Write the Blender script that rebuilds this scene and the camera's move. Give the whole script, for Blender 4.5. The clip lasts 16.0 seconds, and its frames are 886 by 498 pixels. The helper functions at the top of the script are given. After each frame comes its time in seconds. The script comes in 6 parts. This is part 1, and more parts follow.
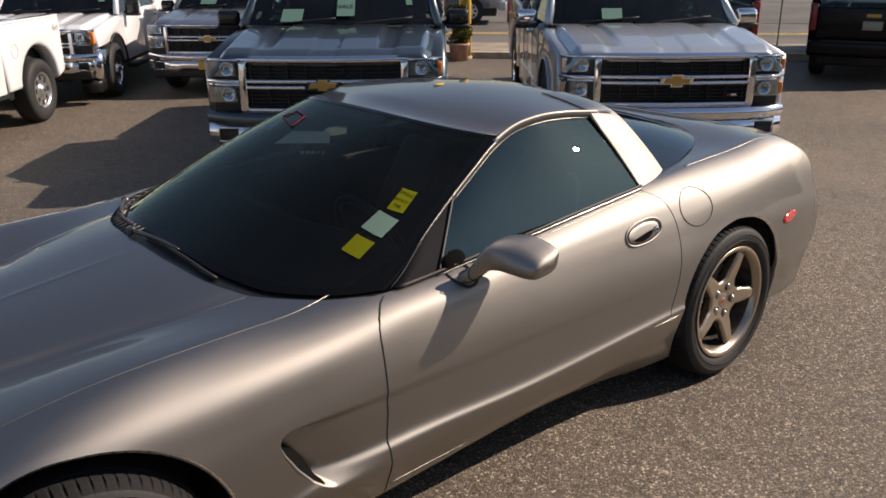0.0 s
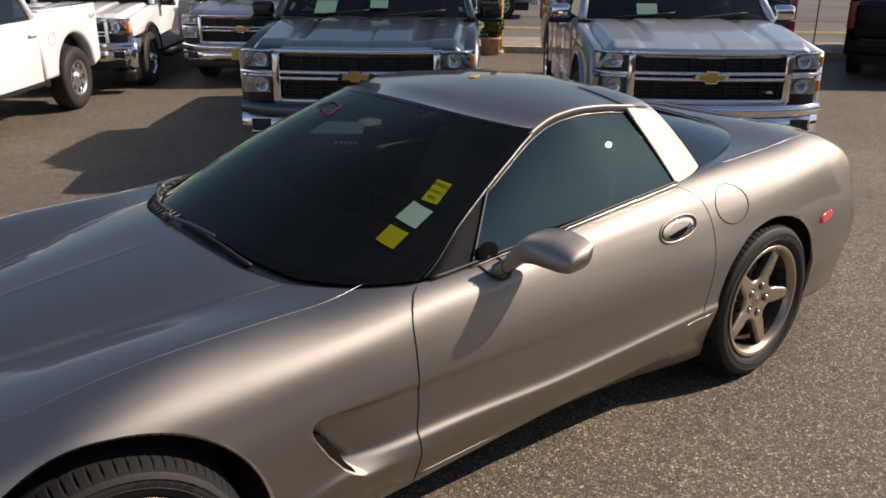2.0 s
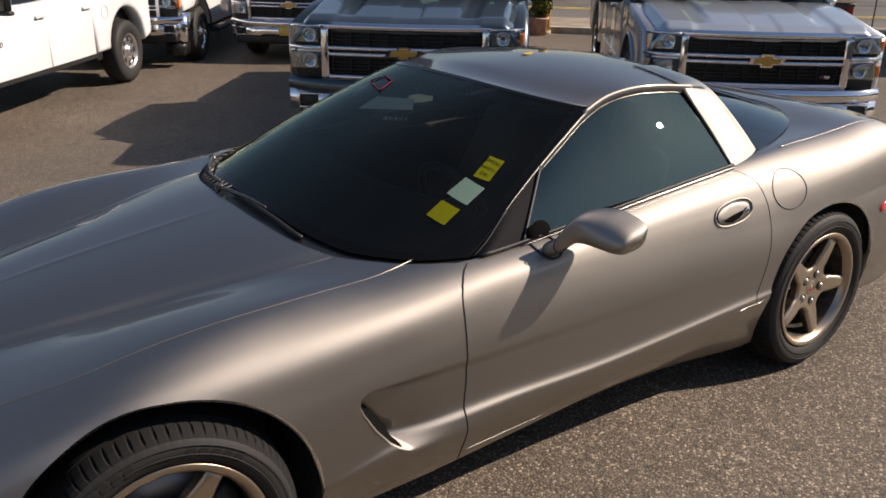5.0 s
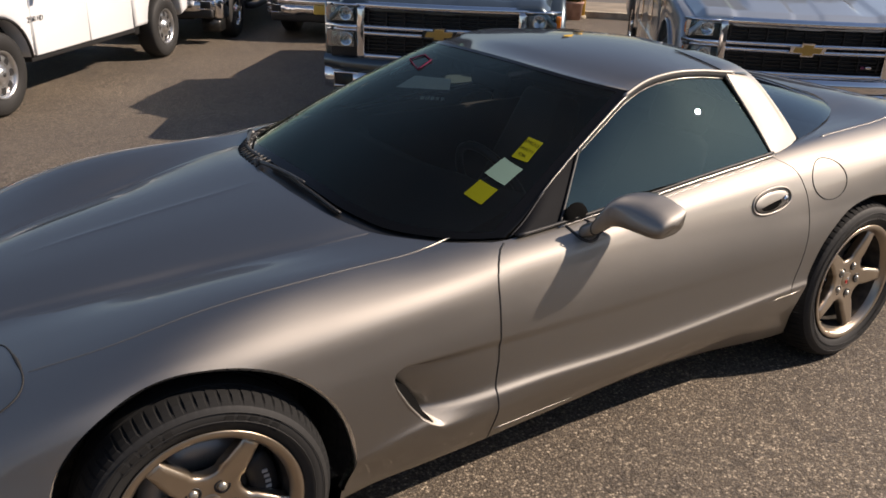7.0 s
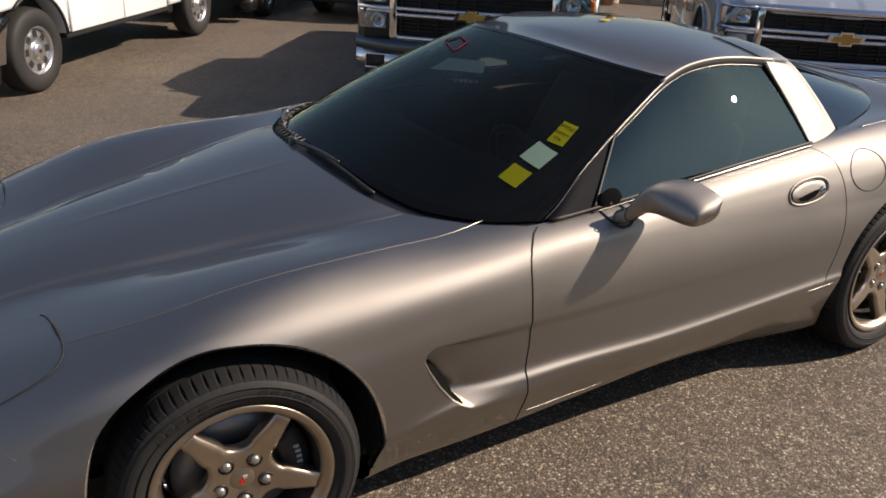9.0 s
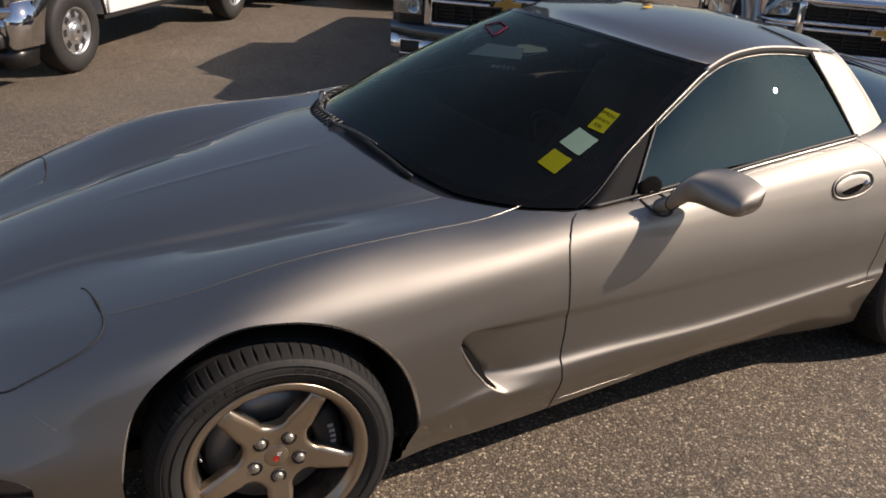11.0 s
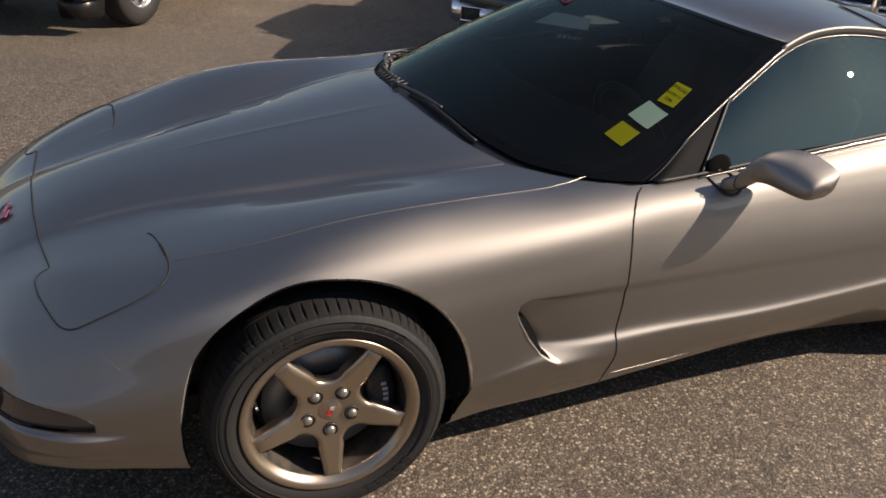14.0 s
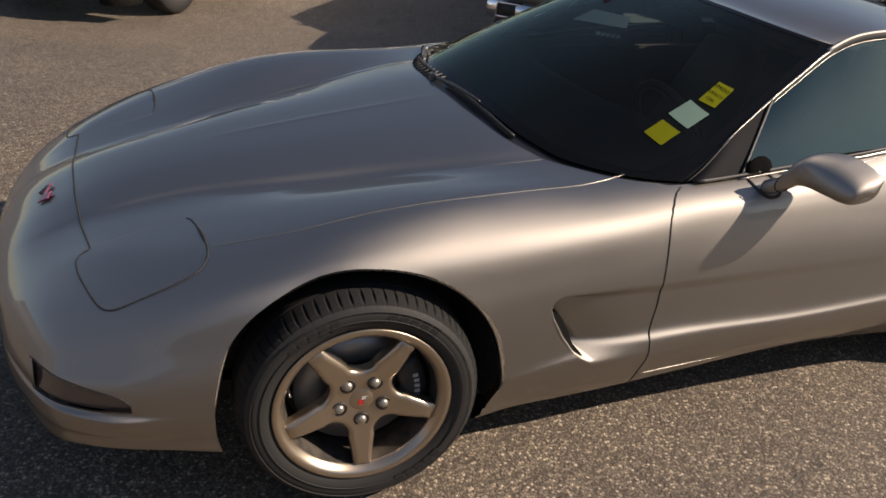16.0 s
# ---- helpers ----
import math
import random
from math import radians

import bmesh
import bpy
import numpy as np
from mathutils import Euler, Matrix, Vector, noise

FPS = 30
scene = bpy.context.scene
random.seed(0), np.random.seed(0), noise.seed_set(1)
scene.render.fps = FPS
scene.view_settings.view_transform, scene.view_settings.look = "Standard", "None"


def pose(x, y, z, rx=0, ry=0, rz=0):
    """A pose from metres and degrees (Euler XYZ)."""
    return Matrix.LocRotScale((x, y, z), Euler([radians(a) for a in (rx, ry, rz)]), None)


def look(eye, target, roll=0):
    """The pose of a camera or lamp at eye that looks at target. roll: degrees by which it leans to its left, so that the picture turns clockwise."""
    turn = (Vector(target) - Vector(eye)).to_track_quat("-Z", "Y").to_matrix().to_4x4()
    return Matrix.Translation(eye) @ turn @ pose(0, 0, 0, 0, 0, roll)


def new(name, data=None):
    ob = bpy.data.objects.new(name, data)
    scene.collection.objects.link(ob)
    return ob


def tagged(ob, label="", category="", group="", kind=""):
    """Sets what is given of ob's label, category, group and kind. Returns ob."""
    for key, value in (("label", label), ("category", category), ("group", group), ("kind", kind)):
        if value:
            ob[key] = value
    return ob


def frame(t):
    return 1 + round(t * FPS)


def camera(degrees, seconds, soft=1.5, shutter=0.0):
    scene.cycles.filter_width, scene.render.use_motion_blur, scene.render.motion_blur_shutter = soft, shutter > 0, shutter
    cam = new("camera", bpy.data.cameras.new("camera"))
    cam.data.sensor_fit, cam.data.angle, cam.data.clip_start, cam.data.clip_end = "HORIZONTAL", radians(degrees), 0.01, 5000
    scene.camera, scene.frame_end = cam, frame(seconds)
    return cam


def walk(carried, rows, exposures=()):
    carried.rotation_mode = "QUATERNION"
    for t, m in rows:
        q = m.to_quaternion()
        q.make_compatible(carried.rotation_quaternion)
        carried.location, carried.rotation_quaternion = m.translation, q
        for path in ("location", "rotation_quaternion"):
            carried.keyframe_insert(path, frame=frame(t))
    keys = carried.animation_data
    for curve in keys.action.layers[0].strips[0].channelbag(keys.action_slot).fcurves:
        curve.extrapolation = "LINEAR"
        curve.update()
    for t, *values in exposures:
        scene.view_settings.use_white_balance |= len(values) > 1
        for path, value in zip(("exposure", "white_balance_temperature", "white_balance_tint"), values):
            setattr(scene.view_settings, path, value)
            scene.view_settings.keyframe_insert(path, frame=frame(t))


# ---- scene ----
ROWS = [
    (0, (-0.406, -2.616, 1.758), (0.817, -1.184, 1.086), -0.30),
    (0.5, (-0.411, -2.614, 1.758), (0.799, -1.171, 1.085), -0.13),
    (1, (-0.416, -2.610, 1.757), (0.781, -1.158, 1.081), 0.06),
    (1.5, (-0.420, -2.606, 1.754), (0.764, -1.145, 1.074), 0.14),
    (2, (-0.425, -2.602, 1.750), (0.748, -1.134, 1.065), 0.28),
    (2.5, (-0.428, -2.601, 1.750), (0.735, -1.129, 1.058), 0.34),
    (3, (-0.432, -2.597, 1.746), (0.720, -1.117, 1.051), 0.70),
    (3.5, (-0.440, -2.593, 1.742), (0.696, -1.103, 1.041), 0.85),
    (4, (-0.442, -2.584, 1.739), (0.676, -1.086, 1.028), 0.80),
    (6.5, (-0.468, -2.566, 1.722), (0.580, -1.039, 0.969), 1.51),
    (7, (-0.481, -2.567, 1.721), (0.551, -1.034, 0.956), 1.87),
    (7.5, (-0.489, -2.562, 1.717), (0.531, -1.026, 0.943), 2.13),
    (8, (-0.495, -2.563, 1.717), (0.509, -1.021, 0.933), 2.13),
    (10.5, (-0.527, -2.545, 1.704), (0.412, -0.981, 0.885), 3.33),
    (11, (-0.534, -2.540, 1.694), (0.387, -0.968, 0.868), 3.27),
    (11.5, (-0.540, -2.537, 1.687), (0.359, -0.964, 0.841), 3.38),
    (12, (-0.548, -2.534, 1.685), (0.334, -0.956, 0.829), 3.65),
    (12.5, (-0.558, -2.531, 1.681), (0.310, -0.950, 0.817), 4.18),
    (13, (-0.566, -2.526, 1.675), (0.289, -0.943, 0.802), 4.45),
    (13.5, (-0.574, -2.526, 1.675), (0.266, -0.939, 0.793), 4.88),
    (14, (-0.579, -2.519, 1.669), (0.244, -0.929, 0.777), 5.32),
    (14.5, (-0.587, -2.520, 1.667), (0.221, -0.926, 0.769), 5.45),
    (15, (-0.593, -2.515, 1.664), (0.200, -0.916, 0.762), 5.95),
    (15.5, (-0.602, -2.516, 1.663), (0.180, -0.911, 0.762), 6.07),
    (16, (-0.607, -2.510, 1.659), (0.162, -0.901, 0.754), 6.29),
]
cam = camera(55.56, 16.0, soft=1.7)
walk(cam, [(t, look(eye, target, roll)) for t, eye, target, roll in ROWS], [(0.0, 0.5, 6950, 17.0), (13.5, 0.545, 7050, 17.0), (16.0, 0.6, 7150, 17.0)])

# ---- light ----
SUN = Vector((0.716, -0.36, 0.598)).normalized()
world = bpy.data.worlds.new("sky")
scene.world = world
world.use_nodes = True
wn = world.node_tree.nodes
sky = wn.new("ShaderNodeTexSky")
sky.sky_type = "NISHITA"
sky.sun_disc = False
sky.dust_density = 0.35
sky.ozone_density = 1.3
sky.sun_elevation = math.asin(SUN.z)
sky.sun_rotation = math.atan2(SUN.x, SUN.y)
world.node_tree.links.new(sky.outputs[0], wn["Background"].inputs[0])
wn["Background"].inputs[1].default_value = 0.072
sun = new("sun", bpy.data.lights.new("sun", "SUN"))
sun.data.energy = 5.0
sun.data.angle = radians(0.55)
sun.data.color = (1.0, 0.9, 0.77)
sun.matrix_world = look(SUN * 50, (0, 0, 0))


# ---- materials ----
def material(name, color, rough=0.5, metal=0.0, coat=0.0, ior=1.5):
    m = bpy.data.materials.new(name)
    m.use_nodes = True
    b = m.node_tree.nodes["Principled BSDF"]
    b.inputs["Base Color"].default_value = (*color, 1)
    b.inputs["Roughness"].default_value = rough
    b.inputs["Metallic"].default_value = metal
    b.inputs["Coat Weight"].default_value = coat
    b.inputs["Coat Roughness"].default_value = 0.04
    b.inputs["IOR"].default_value = ior
    return m


def mottled(m, color_a, color_b, scale, detail=4.0, bump=0.0, bump_scale=None, rough=None, lo=0.35, hi=0.65):
    """Noise between two colours at a real-world size, with optional fine relief."""
    nt = m.node_tree
    n, l, b = nt.nodes, nt.links, nt.nodes["Principled BSDF"]
    co = n.new("ShaderNodeTexCoord")
    tex = n.new("ShaderNodeTexNoise")
    tex.inputs["Scale"].default_value, tex.inputs["Detail"].default_value = scale, detail
    l.new(co.outputs["Object"], tex.inputs["Vector"])
    ramp = n.new("ShaderNodeValToRGB")
    ramp.color_ramp.elements[0].position, ramp.color_ramp.elements[1].position = lo, hi
    ramp.color_ramp.elements[0].color, ramp.color_ramp.elements[1].color = (*color_a, 1), (*color_b, 1)
    l.new(tex.outputs[0], ramp.inputs[0])
    l.new(ramp.outputs[0], b.inputs["Base Color"])
    if bump:
        t2 = n.new("ShaderNodeTexNoise")
        t2.inputs["Scale"].default_value, t2.inputs["Detail"].default_value = bump_scale or scale * 4, 5
        l.new(co.outputs["Object"], t2.inputs["Vector"])
        bp = n.new("ShaderNodeBump")
        bp.inputs["Strength"].default_value, bp.inputs["Distance"].default_value = bump, 0.01
        l.new(t2.outputs[0], bp.inputs["Height"])
        l.new(bp.outputs[0], b.inputs["Normal"])
    if rough:
        mr = n.new("ShaderNodeMapRange")
        mr.inputs["To Min"].default_value, mr.inputs["To Max"].default_value = rough
        l.new(tex.outputs[0], mr.inputs["Value"])
        l.new(mr.outputs[0], b.inputs["Roughness"])
    return m


def metallic_paint(name, color, rough):
    """Metal flakes with a soft, even spread under a clear sharp lacquer, and a faint film of dust."""
    m = bpy.data.materials.new(name)
    m.use_nodes = True
    nt = m.node_tree
    nt.nodes.remove(nt.nodes["Principled BSDF"])
    n, l = nt.nodes, nt.links
    flake, coat, fr, mix, co, tex, dust, mr, bp = (n.new(k) for k in ("ShaderNodeBsdfGlossy", "ShaderNodeBsdfGlossy", "ShaderNodeFresnel", "ShaderNodeMixShader", "ShaderNodeTexCoord", "ShaderNodeTexNoise", "ShaderNodeTexNoise", "ShaderNodeMapRange", "ShaderNodeBump"))
    flake.distribution = "BECKMANN"
    coat.distribution = "GGX"
    coat.inputs["Roughness"].default_value = 0.05
    fr.inputs["IOR"].default_value = 1.55
    tex.inputs["Scale"].default_value, tex.inputs["Detail"].default_value = 900.0, 1.0
    dust.inputs["Scale"].default_value, dust.inputs["Detail"].default_value = 3.0, 6.0
    l.new(co.outputs["Object"], tex.inputs["Vector"])
    l.new(co.outputs["Object"], dust.inputs["Vector"])
    mr.inputs["From Min"].default_value, mr.inputs["From Max"].default_value = 0.3, 0.7
    mr.inputs["To Min"].default_value, mr.inputs["To Max"].default_value = rough - 0.015, rough + 0.02
    l.new(dust.outputs[0], mr.inputs["Value"])
    l.new(mr.outputs[0], flake.inputs["Roughness"])
    bp.inputs["Strength"].default_value, bp.inputs["Distance"].default_value = 0.08, 0.001
    l.new(tex.outputs[0], bp.inputs["Height"])
    l.new(bp.outputs[0], flake.inputs["Normal"])
    wide, both = n.new("ShaderNodeBsdfGlossy"), n.new("ShaderNodeMixShader")   # flakes lying askew
    wide.distribution = "GGX"
    wide.inputs["Roughness"].default_value = rough
    l.new(bp.outputs[0], wide.inputs["Normal"])
    both.inputs[0].default_value = 0.22
    for node in (flake, wide):
        node.inputs["Color"].default_value = (*color, 1)
    l.new(flake.outputs[0], both.inputs[1])
    l.new(wide.outputs[0], both.inputs[2])
    l.new(fr.outputs[0], mix.inputs[0])
    l.new(both.outputs[0], mix.inputs[1])
    l.new(coat.outputs[0], mix.inputs[2])
    l.new(mix.outputs[0], n["Material Output"].inputs[0])
    return m


PEWTER = metallic_paint("pewter_paint", (0.315, 0.294, 0.268), 0.62)


def glass(name, tint, ior=1.5, mirror=(0.6, 0.86, 0.9), dust=0.0):
    """Tinted glazing: what is behind shows through the tint, and the surface mirrors by Fresnel."""
    m = bpy.data.materials.new(name)
    m.use_nodes = True
    nt = m.node_tree
    nt.nodes.remove(nt.nodes["Principled BSDF"])
    tr, gl, fr, mix = (nt.nodes.new(k) for k in ("ShaderNodeBsdfTransparent", "ShaderNodeBsdfGlossy", "ShaderNodeFresnel", "ShaderNodeMixShader"))
    tr.inputs[0].default_value = (*tint, 1)
    gl.inputs["Roughness"].default_value = 0.0
    gl.inputs["Color"].default_value = (*mirror, 1)
    fr.inputs["IOR"].default_value = ior
    nt.links.new(fr.outputs[0], mix.inputs[0])
    nt.links.new(tr.outputs[0], mix.inputs[1])
    nt.links.new(gl.outputs[0], mix.inputs[2])
    last = mix
    if dust:                                             # a thin dry film with specks on the outside
        n = nt.nodes
        co, film, specks, add, df = (n.new(k) for k in ("ShaderNodeTexCoord", "ShaderNodeTexNoise", "ShaderNodeTexVoronoi", "ShaderNodeMath", "ShaderNodeBsdfDiffuse"))
        last = n.new("ShaderNodeMixShader")
        lo, hi = n.new("ShaderNodeMapRange"), n.new("ShaderNodeMapRange")
        film.inputs["Scale"].default_value, film.inputs["Detail"].default_value = 5.0, 6.0
        specks.inputs["Scale"].default_value = 85.0
        for t in (film, specks):
            nt.links.new(co.outputs["Object"], t.inputs["Vector"])
        lo.inputs["From Min"].default_value, lo.inputs["From Max"].default_value = 0.3, 0.75
        lo.inputs["To Min"].default_value, lo.inputs["To Max"].default_value = dust * 0.6, dust * 1.5
        hi.inputs["From Min"].default_value, hi.inputs["From Max"].default_value = 0.05, 0.11
        hi.inputs["To Min"].default_value, hi.inputs["To Max"].default_value = min(dust * 18, 0.1), 0.0
        nt.links.new(film.outputs[0], lo.inputs["Value"])
        nt.links.new(specks.outputs["Distance"], hi.inputs["Value"])
        add.operation = "ADD"
        nt.links.new(lo.outputs[0], add.inputs[0])
        patch, few, cut = n.new("ShaderNodeTexNoise"), n.new("ShaderNodeMapRange"), n.new("ShaderNodeMath")   # specks gather in patches
        patch.inputs["Scale"].default_value, patch.inputs["Detail"].default_value = 9.0, 3.0
        nt.links.new(co.outputs["Object"], patch.inputs["Vector"])
        few.inputs["From Min"].default_value, few.inputs["From Max"].default_value = 0.5, 0.72
        nt.links.new(patch.outputs[0], few.inputs["Value"])
        cut.operation = "MULTIPLY"
        nt.links.new(hi.outputs[0], cut.inputs[0])
        nt.links.new(few.outputs[0], cut.inputs[1])
        nt.links.new(cut.outputs[0], add.inputs[1])
        df.inputs["Color"].default_value = (0.5, 0.48, 0.44, 1)
        nt.links.new(add.outputs[0], last.inputs[0])
        nt.links.new(mix.outputs[0], last.inputs[1])
        nt.links.new(df.outputs[0], last.inputs[2])
    nt.links.new(last.outputs[0], nt.nodes["Material Output"].inputs[0])
    return m


GLASS = glass("screen_glass", (0.5, 0.51, 0.48), 1.35, (0.74, 0.88, 0.78), 0.006)
GLASS_FAR = glass("far_side_glass", (0.8, 0.84, 0.76), 1.5, (0.6, 0.86, 0.9), 0.004)
GLASS_SIDE = glass("side_glass", (0.12, 0.17, 0.18), 2.1, (0.68, 1.0, 0.93), 0.002)
GLASS_REAR = glass("rear_glass", (0.1, 0.12, 0.13), 1.6, (0.72, 0.82, 0.9), 0.003)
GAP = material("panel_gap", (0.012, 0.012, 0.012), 0.8)
EDGE = material("panel_edge", (0.3, 0.28, 0.25), 0.3, 0.8, 0.5)
COWL = material("cowl_plastic", (0.009, 0.009, 0.009), 0.35)
COWL_RIB = material("worn_cowl", (0.05, 0.048, 0.045), 0.6)
WIPER = material("wiper_metal", (0.03, 0.03, 0.03), 0.35)
SAIL = material("sail_plastic", (0.0045, 0.005, 0.007), 0.7, 0.0, 0.0, 1.2)
INLET = material("inlet_black", (0.006, 0.006, 0.006), 0.9, 0.0, 0.0, 1.08)
FRIT = material("black_glass_border", (0.004, 0.004, 0.004), 0.05, 0.0, 0.0, 1.3)
SATIN = material("satin_trim", (0.5, 0.48, 0.45), 0.25, 0.9)
TRIM = material("cabin_vinyl", (0.045, 0.043, 0.042), 0.7)
TRIM_GLOSS = material("cabin_leather", (0.04, 0.039, 0.038), 0.3)
RED_ENAMEL = material("red_enamel", (0.45, 0.03, 0.02), 0.3)
RED_LENS = material("red_lens", (0.55, 0.012, 0.01), 0.12, 0.0, 1.0)
SMOKED = material("smoked_lens", (0.09, 0.062, 0.05), 0.2, 0.0, 1.0)
BADGE = material("badge", (0.16, 0.03, 0.09), 0.3)
DISC = material("brake_disc", (0.36, 0.34, 0.32), 0.45, 0.7)
GREY_MARK = material("grey_mark", (0.35, 0.35, 0.35), 0.6)
RUBBER = material("rubber", (0.024, 0.0235, 0.023), 0.65, 0.0, 0.0, 1.38)
# same rubber made darker: the wheel arch's shade is put into its colour
SHADED_TREAD = material("shaded_tread_rubber", (0.013, 0.013, 0.013), 0.85, 0.0, 0.0, 1.3)
SIDEWALL_MARK = material("worn_rubber", (0.019, 0.0186, 0.018), 0.75, 0.0, 0.0, 1.3)
LINER = mottled(material("wheel_well_felt", (0.04, 0.038, 0.036), 0.9), (0.03, 0.028, 0.026), (0.06, 0.055, 0.05), 40.0)
BLACK = material("black_plastic", (0.015, 0.015, 0.016), 0.55)
WHEEL = material("bronze_alloy", (0.46, 0.382, 0.296), 0.33, 0.95, 0.4)
BARREL = mottled(material("dark_wheel_inside", (0.05, 0.045, 0.04), 0.6, 0.4), (0.03, 0.027, 0.024), (0.075, 0.064, 0.053), 30.0)
CHROME = material("chrome", (0.8, 0.8, 0.82), 0.07, 1.0)
ASPHALT = material("asphalt", (0.13, 0.115, 0.1), 0.9)


def asphalt_nodes(m):
    """Bound chippings: dark binder, many small pale and brown stones, broad worn patches and oil stains."""
    nt = m.node_tree
    n, l, b = nt.nodes, nt.links, nt.nodes["Principled BSDF"]
    co = n.new("ShaderNodeTexCoord")

    def tex(kind, **values):
        t = n.new(kind)
        for k, v in values.items():
            t.inputs[k].default_value = v
        l.new(co.outputs["Object"], t.inputs["Vector"])
        return t

    def ramp(src, stops):
        r = n.new("ShaderNodeValToRGB")
        for k, (p, c) in enumerate(stops):
            e = r.color_ramp.elements[k] if k < 2 else r.color_ramp.elements.new(p)
            e.position, e.color = p, (*c, 1)
        l.new(src, r.inputs[0])
        return r

    def mix(kind, fac, a, c):
        x = n.new("ShaderNodeMixRGB")
        x.blend_type = kind
        if isinstance(fac, float):
            x.inputs[0].default_value = fac
        else:
            l.new(fac, x.inputs[0])
        l.new(a, x.inputs[1])
        l.new(c, x.inputs[2])
        return x.outputs[0]

    stones = tex("ShaderNodeTexVoronoi", Scale=115.0)
    tint = n.new("ShaderNodeSeparateColor")
    l.new(stones.outputs["Color"], tint.inputs[0])
    colour = ramp(tint.outputs[0], [(0.0, (0.09, 0.076, 0.061)), (0.45, (0.138, 0.117, 0.093)), (0.86, (0.23, 0.195, 0.151)), (1.0, (0.49, 0.43, 0.34))])
    joint = ramp(stones.outputs["Distance"], [(0.25, (1, 1, 1)), (0.6, (0.48, 0.46, 0.45))])
    col = mix("MULTIPLY", 1.0, colour.outputs[0], joint.outputs[0])
    broad = tex("ShaderNodeTexNoise", Scale=0.7, Detail=6.0)
    worn = ramp(broad.outputs[0], [(0.3, (0.82, 0.8, 0.8)), (0.7, (1.22, 1.17, 1.1))])
    col = mix("MULTIPLY", 1.0, col, worn.outputs[0])
    spots = tex("ShaderNodeTexNoise", Scale=9.0, Detail=4.0)
    oil = ramp(spots.outputs[0], [(0.3, (0.72, 0.72, 0.74)), (0.45, (1, 1, 1))])
    col = mix("MULTIPLY", 1.0, col, oil.outputs[0])
    l.new(col, b.inputs["Base Color"])
    grit = tex("ShaderNodeTexNoise", Scale=260.0, Detail=3.0)
    hi = n.new("ShaderNodeMath")
    hi.operation = "SUBTRACT"
    l.new(grit.outputs[0], hi.inputs[0])
    l.new(stones.outputs["Distance"], hi.inputs[1])
    bp = n.new("ShaderNodeBump")
    bp.inputs["Strength"].default_value, bp.inputs["Distance"].default_value = 0.55, 0.006
    l.new(hi.outputs[0], bp.inputs["Height"])
    l.new(bp.outputs[0], b.inputs["Normal"])
    rg = ramp(tint.outputs[1], [(0.0, (0.55, 0.55, 0.55)), (1.0, (0.95, 0.95, 0.95))])
    l.new(rg.outputs[0], b.inputs["Roughness"])


asphalt_nodes(ASPHALT)
TRUCK_SLATE = material("slate_blue_paint", (0.075, 0.1, 0.115), 0.32, 0.75, 1.0)
TRUCK_SILVER = material("silver_blue_paint", (0.43, 0.47, 0.51), 0.35, 0.6, 1.0)
TRUCK_GREY = material("silver_grey_paint", (0.3, 0.31, 0.33), 0.34, 0.8, 1.0)
TRUCK_WHITE = material("white_paint", (0.75, 0.765, 0.78), 0.3, 0.0, 1.0)
TRUCK_BLACK = material("black_paint", (0.006, 0.006, 0.008), 0.2, 0.0, 0.0, 1.28)
TAIL_LENS = material("dark_red_lens", (0.2, 0.008, 0.012), 0.2, 0.0, 0.3)
PALE_PLATE = material("pale_plate", (0.3, 0.29, 0.22), 0.6)
TRUCK_PLUM = material("plum_paint", (0.05, 0.03, 0.045), 0.35, 0.5, 0.4)
TRUCK_GLASS = glass("truck_glass", (0.14, 0.18, 0.18), 1.5, (0.8, 0.88, 0.9), 0.008)
BLACK_GLOSS = material("gloss_black", (0.012, 0.012, 0.013), 0.2)
GRILLE = material("grille_black", (0.01, 0.01, 0.011), 0.4)
GOLD = material("gold_emblem", (0.5, 0.32, 0.09), 0.4, 0.6)
AMBER = material("amber_lens", (0.8, 0.2, 0.01), 0.2, 0.0, 1.0)
LAMP_GLASS = glass("lamp_lens", (0.9, 0.93, 0.95), 1.5)
LAMP_BACK = material("lamp_reflector", (0.4, 0.4, 0.41), 0.2, 0.95)
NUT = material("dark_steel", (0.45, 0.43, 0.38), 0.35, 0.8)
ALLOY = material("steel_alloy", (0.62, 0.62, 0.62), 0.28, 0.9)
YELLOW_PAPER = material("yellow_paper", (0.115, 0.122, 0.002), 0.9, 0.0, 0.0, 1.2)
GREEN_PAPER = material("pale_green_paper", (0.085, 0.15, 0.125), 0.8)
PINK_MARK = material("pink_marker", (0.13, 0.022, 0.052), 0.9, 0.0, 0.0, 1.1)
PALE_SHEET = material("pale_sheet", (0.5, 0.52, 0.47), 0.8)
pale = PALE_SHEET.node_tree
thin, blend = pale.nodes.new("ShaderNodeBsdfTranslucent"), pale.nodes.new("ShaderNodeMixShader")   # translucent and near white, to pass for sunlit ground
thin.inputs[0].default_value, blend.inputs[0].default_value = (0.95, 0.97, 0.9, 1), 0.9
pale.links.new(pale.nodes["Principled BSDF"].outputs[0], blend.inputs[1])
pale.links.new(thin.outputs[0], blend.inputs[2])
pale.links.new(blend.outputs[0], pale.nodes["Material Output"].inputs[0])
INK = material("ink", (0.006, 0.006, 0.003), 0.9, 0.0, 0.0, 1.1)
YELLOW_LEAF = material("yellow_leaf", (0.55, 0.34, 0.03), 0.7)
KERB = mottled(material("kerb_concrete", (0.5, 0.46, 0.38), 0.9), (0.34, 0.29, 0.22), (0.48, 0.42, 0.32), 6.0, 6, 0.3, 60)
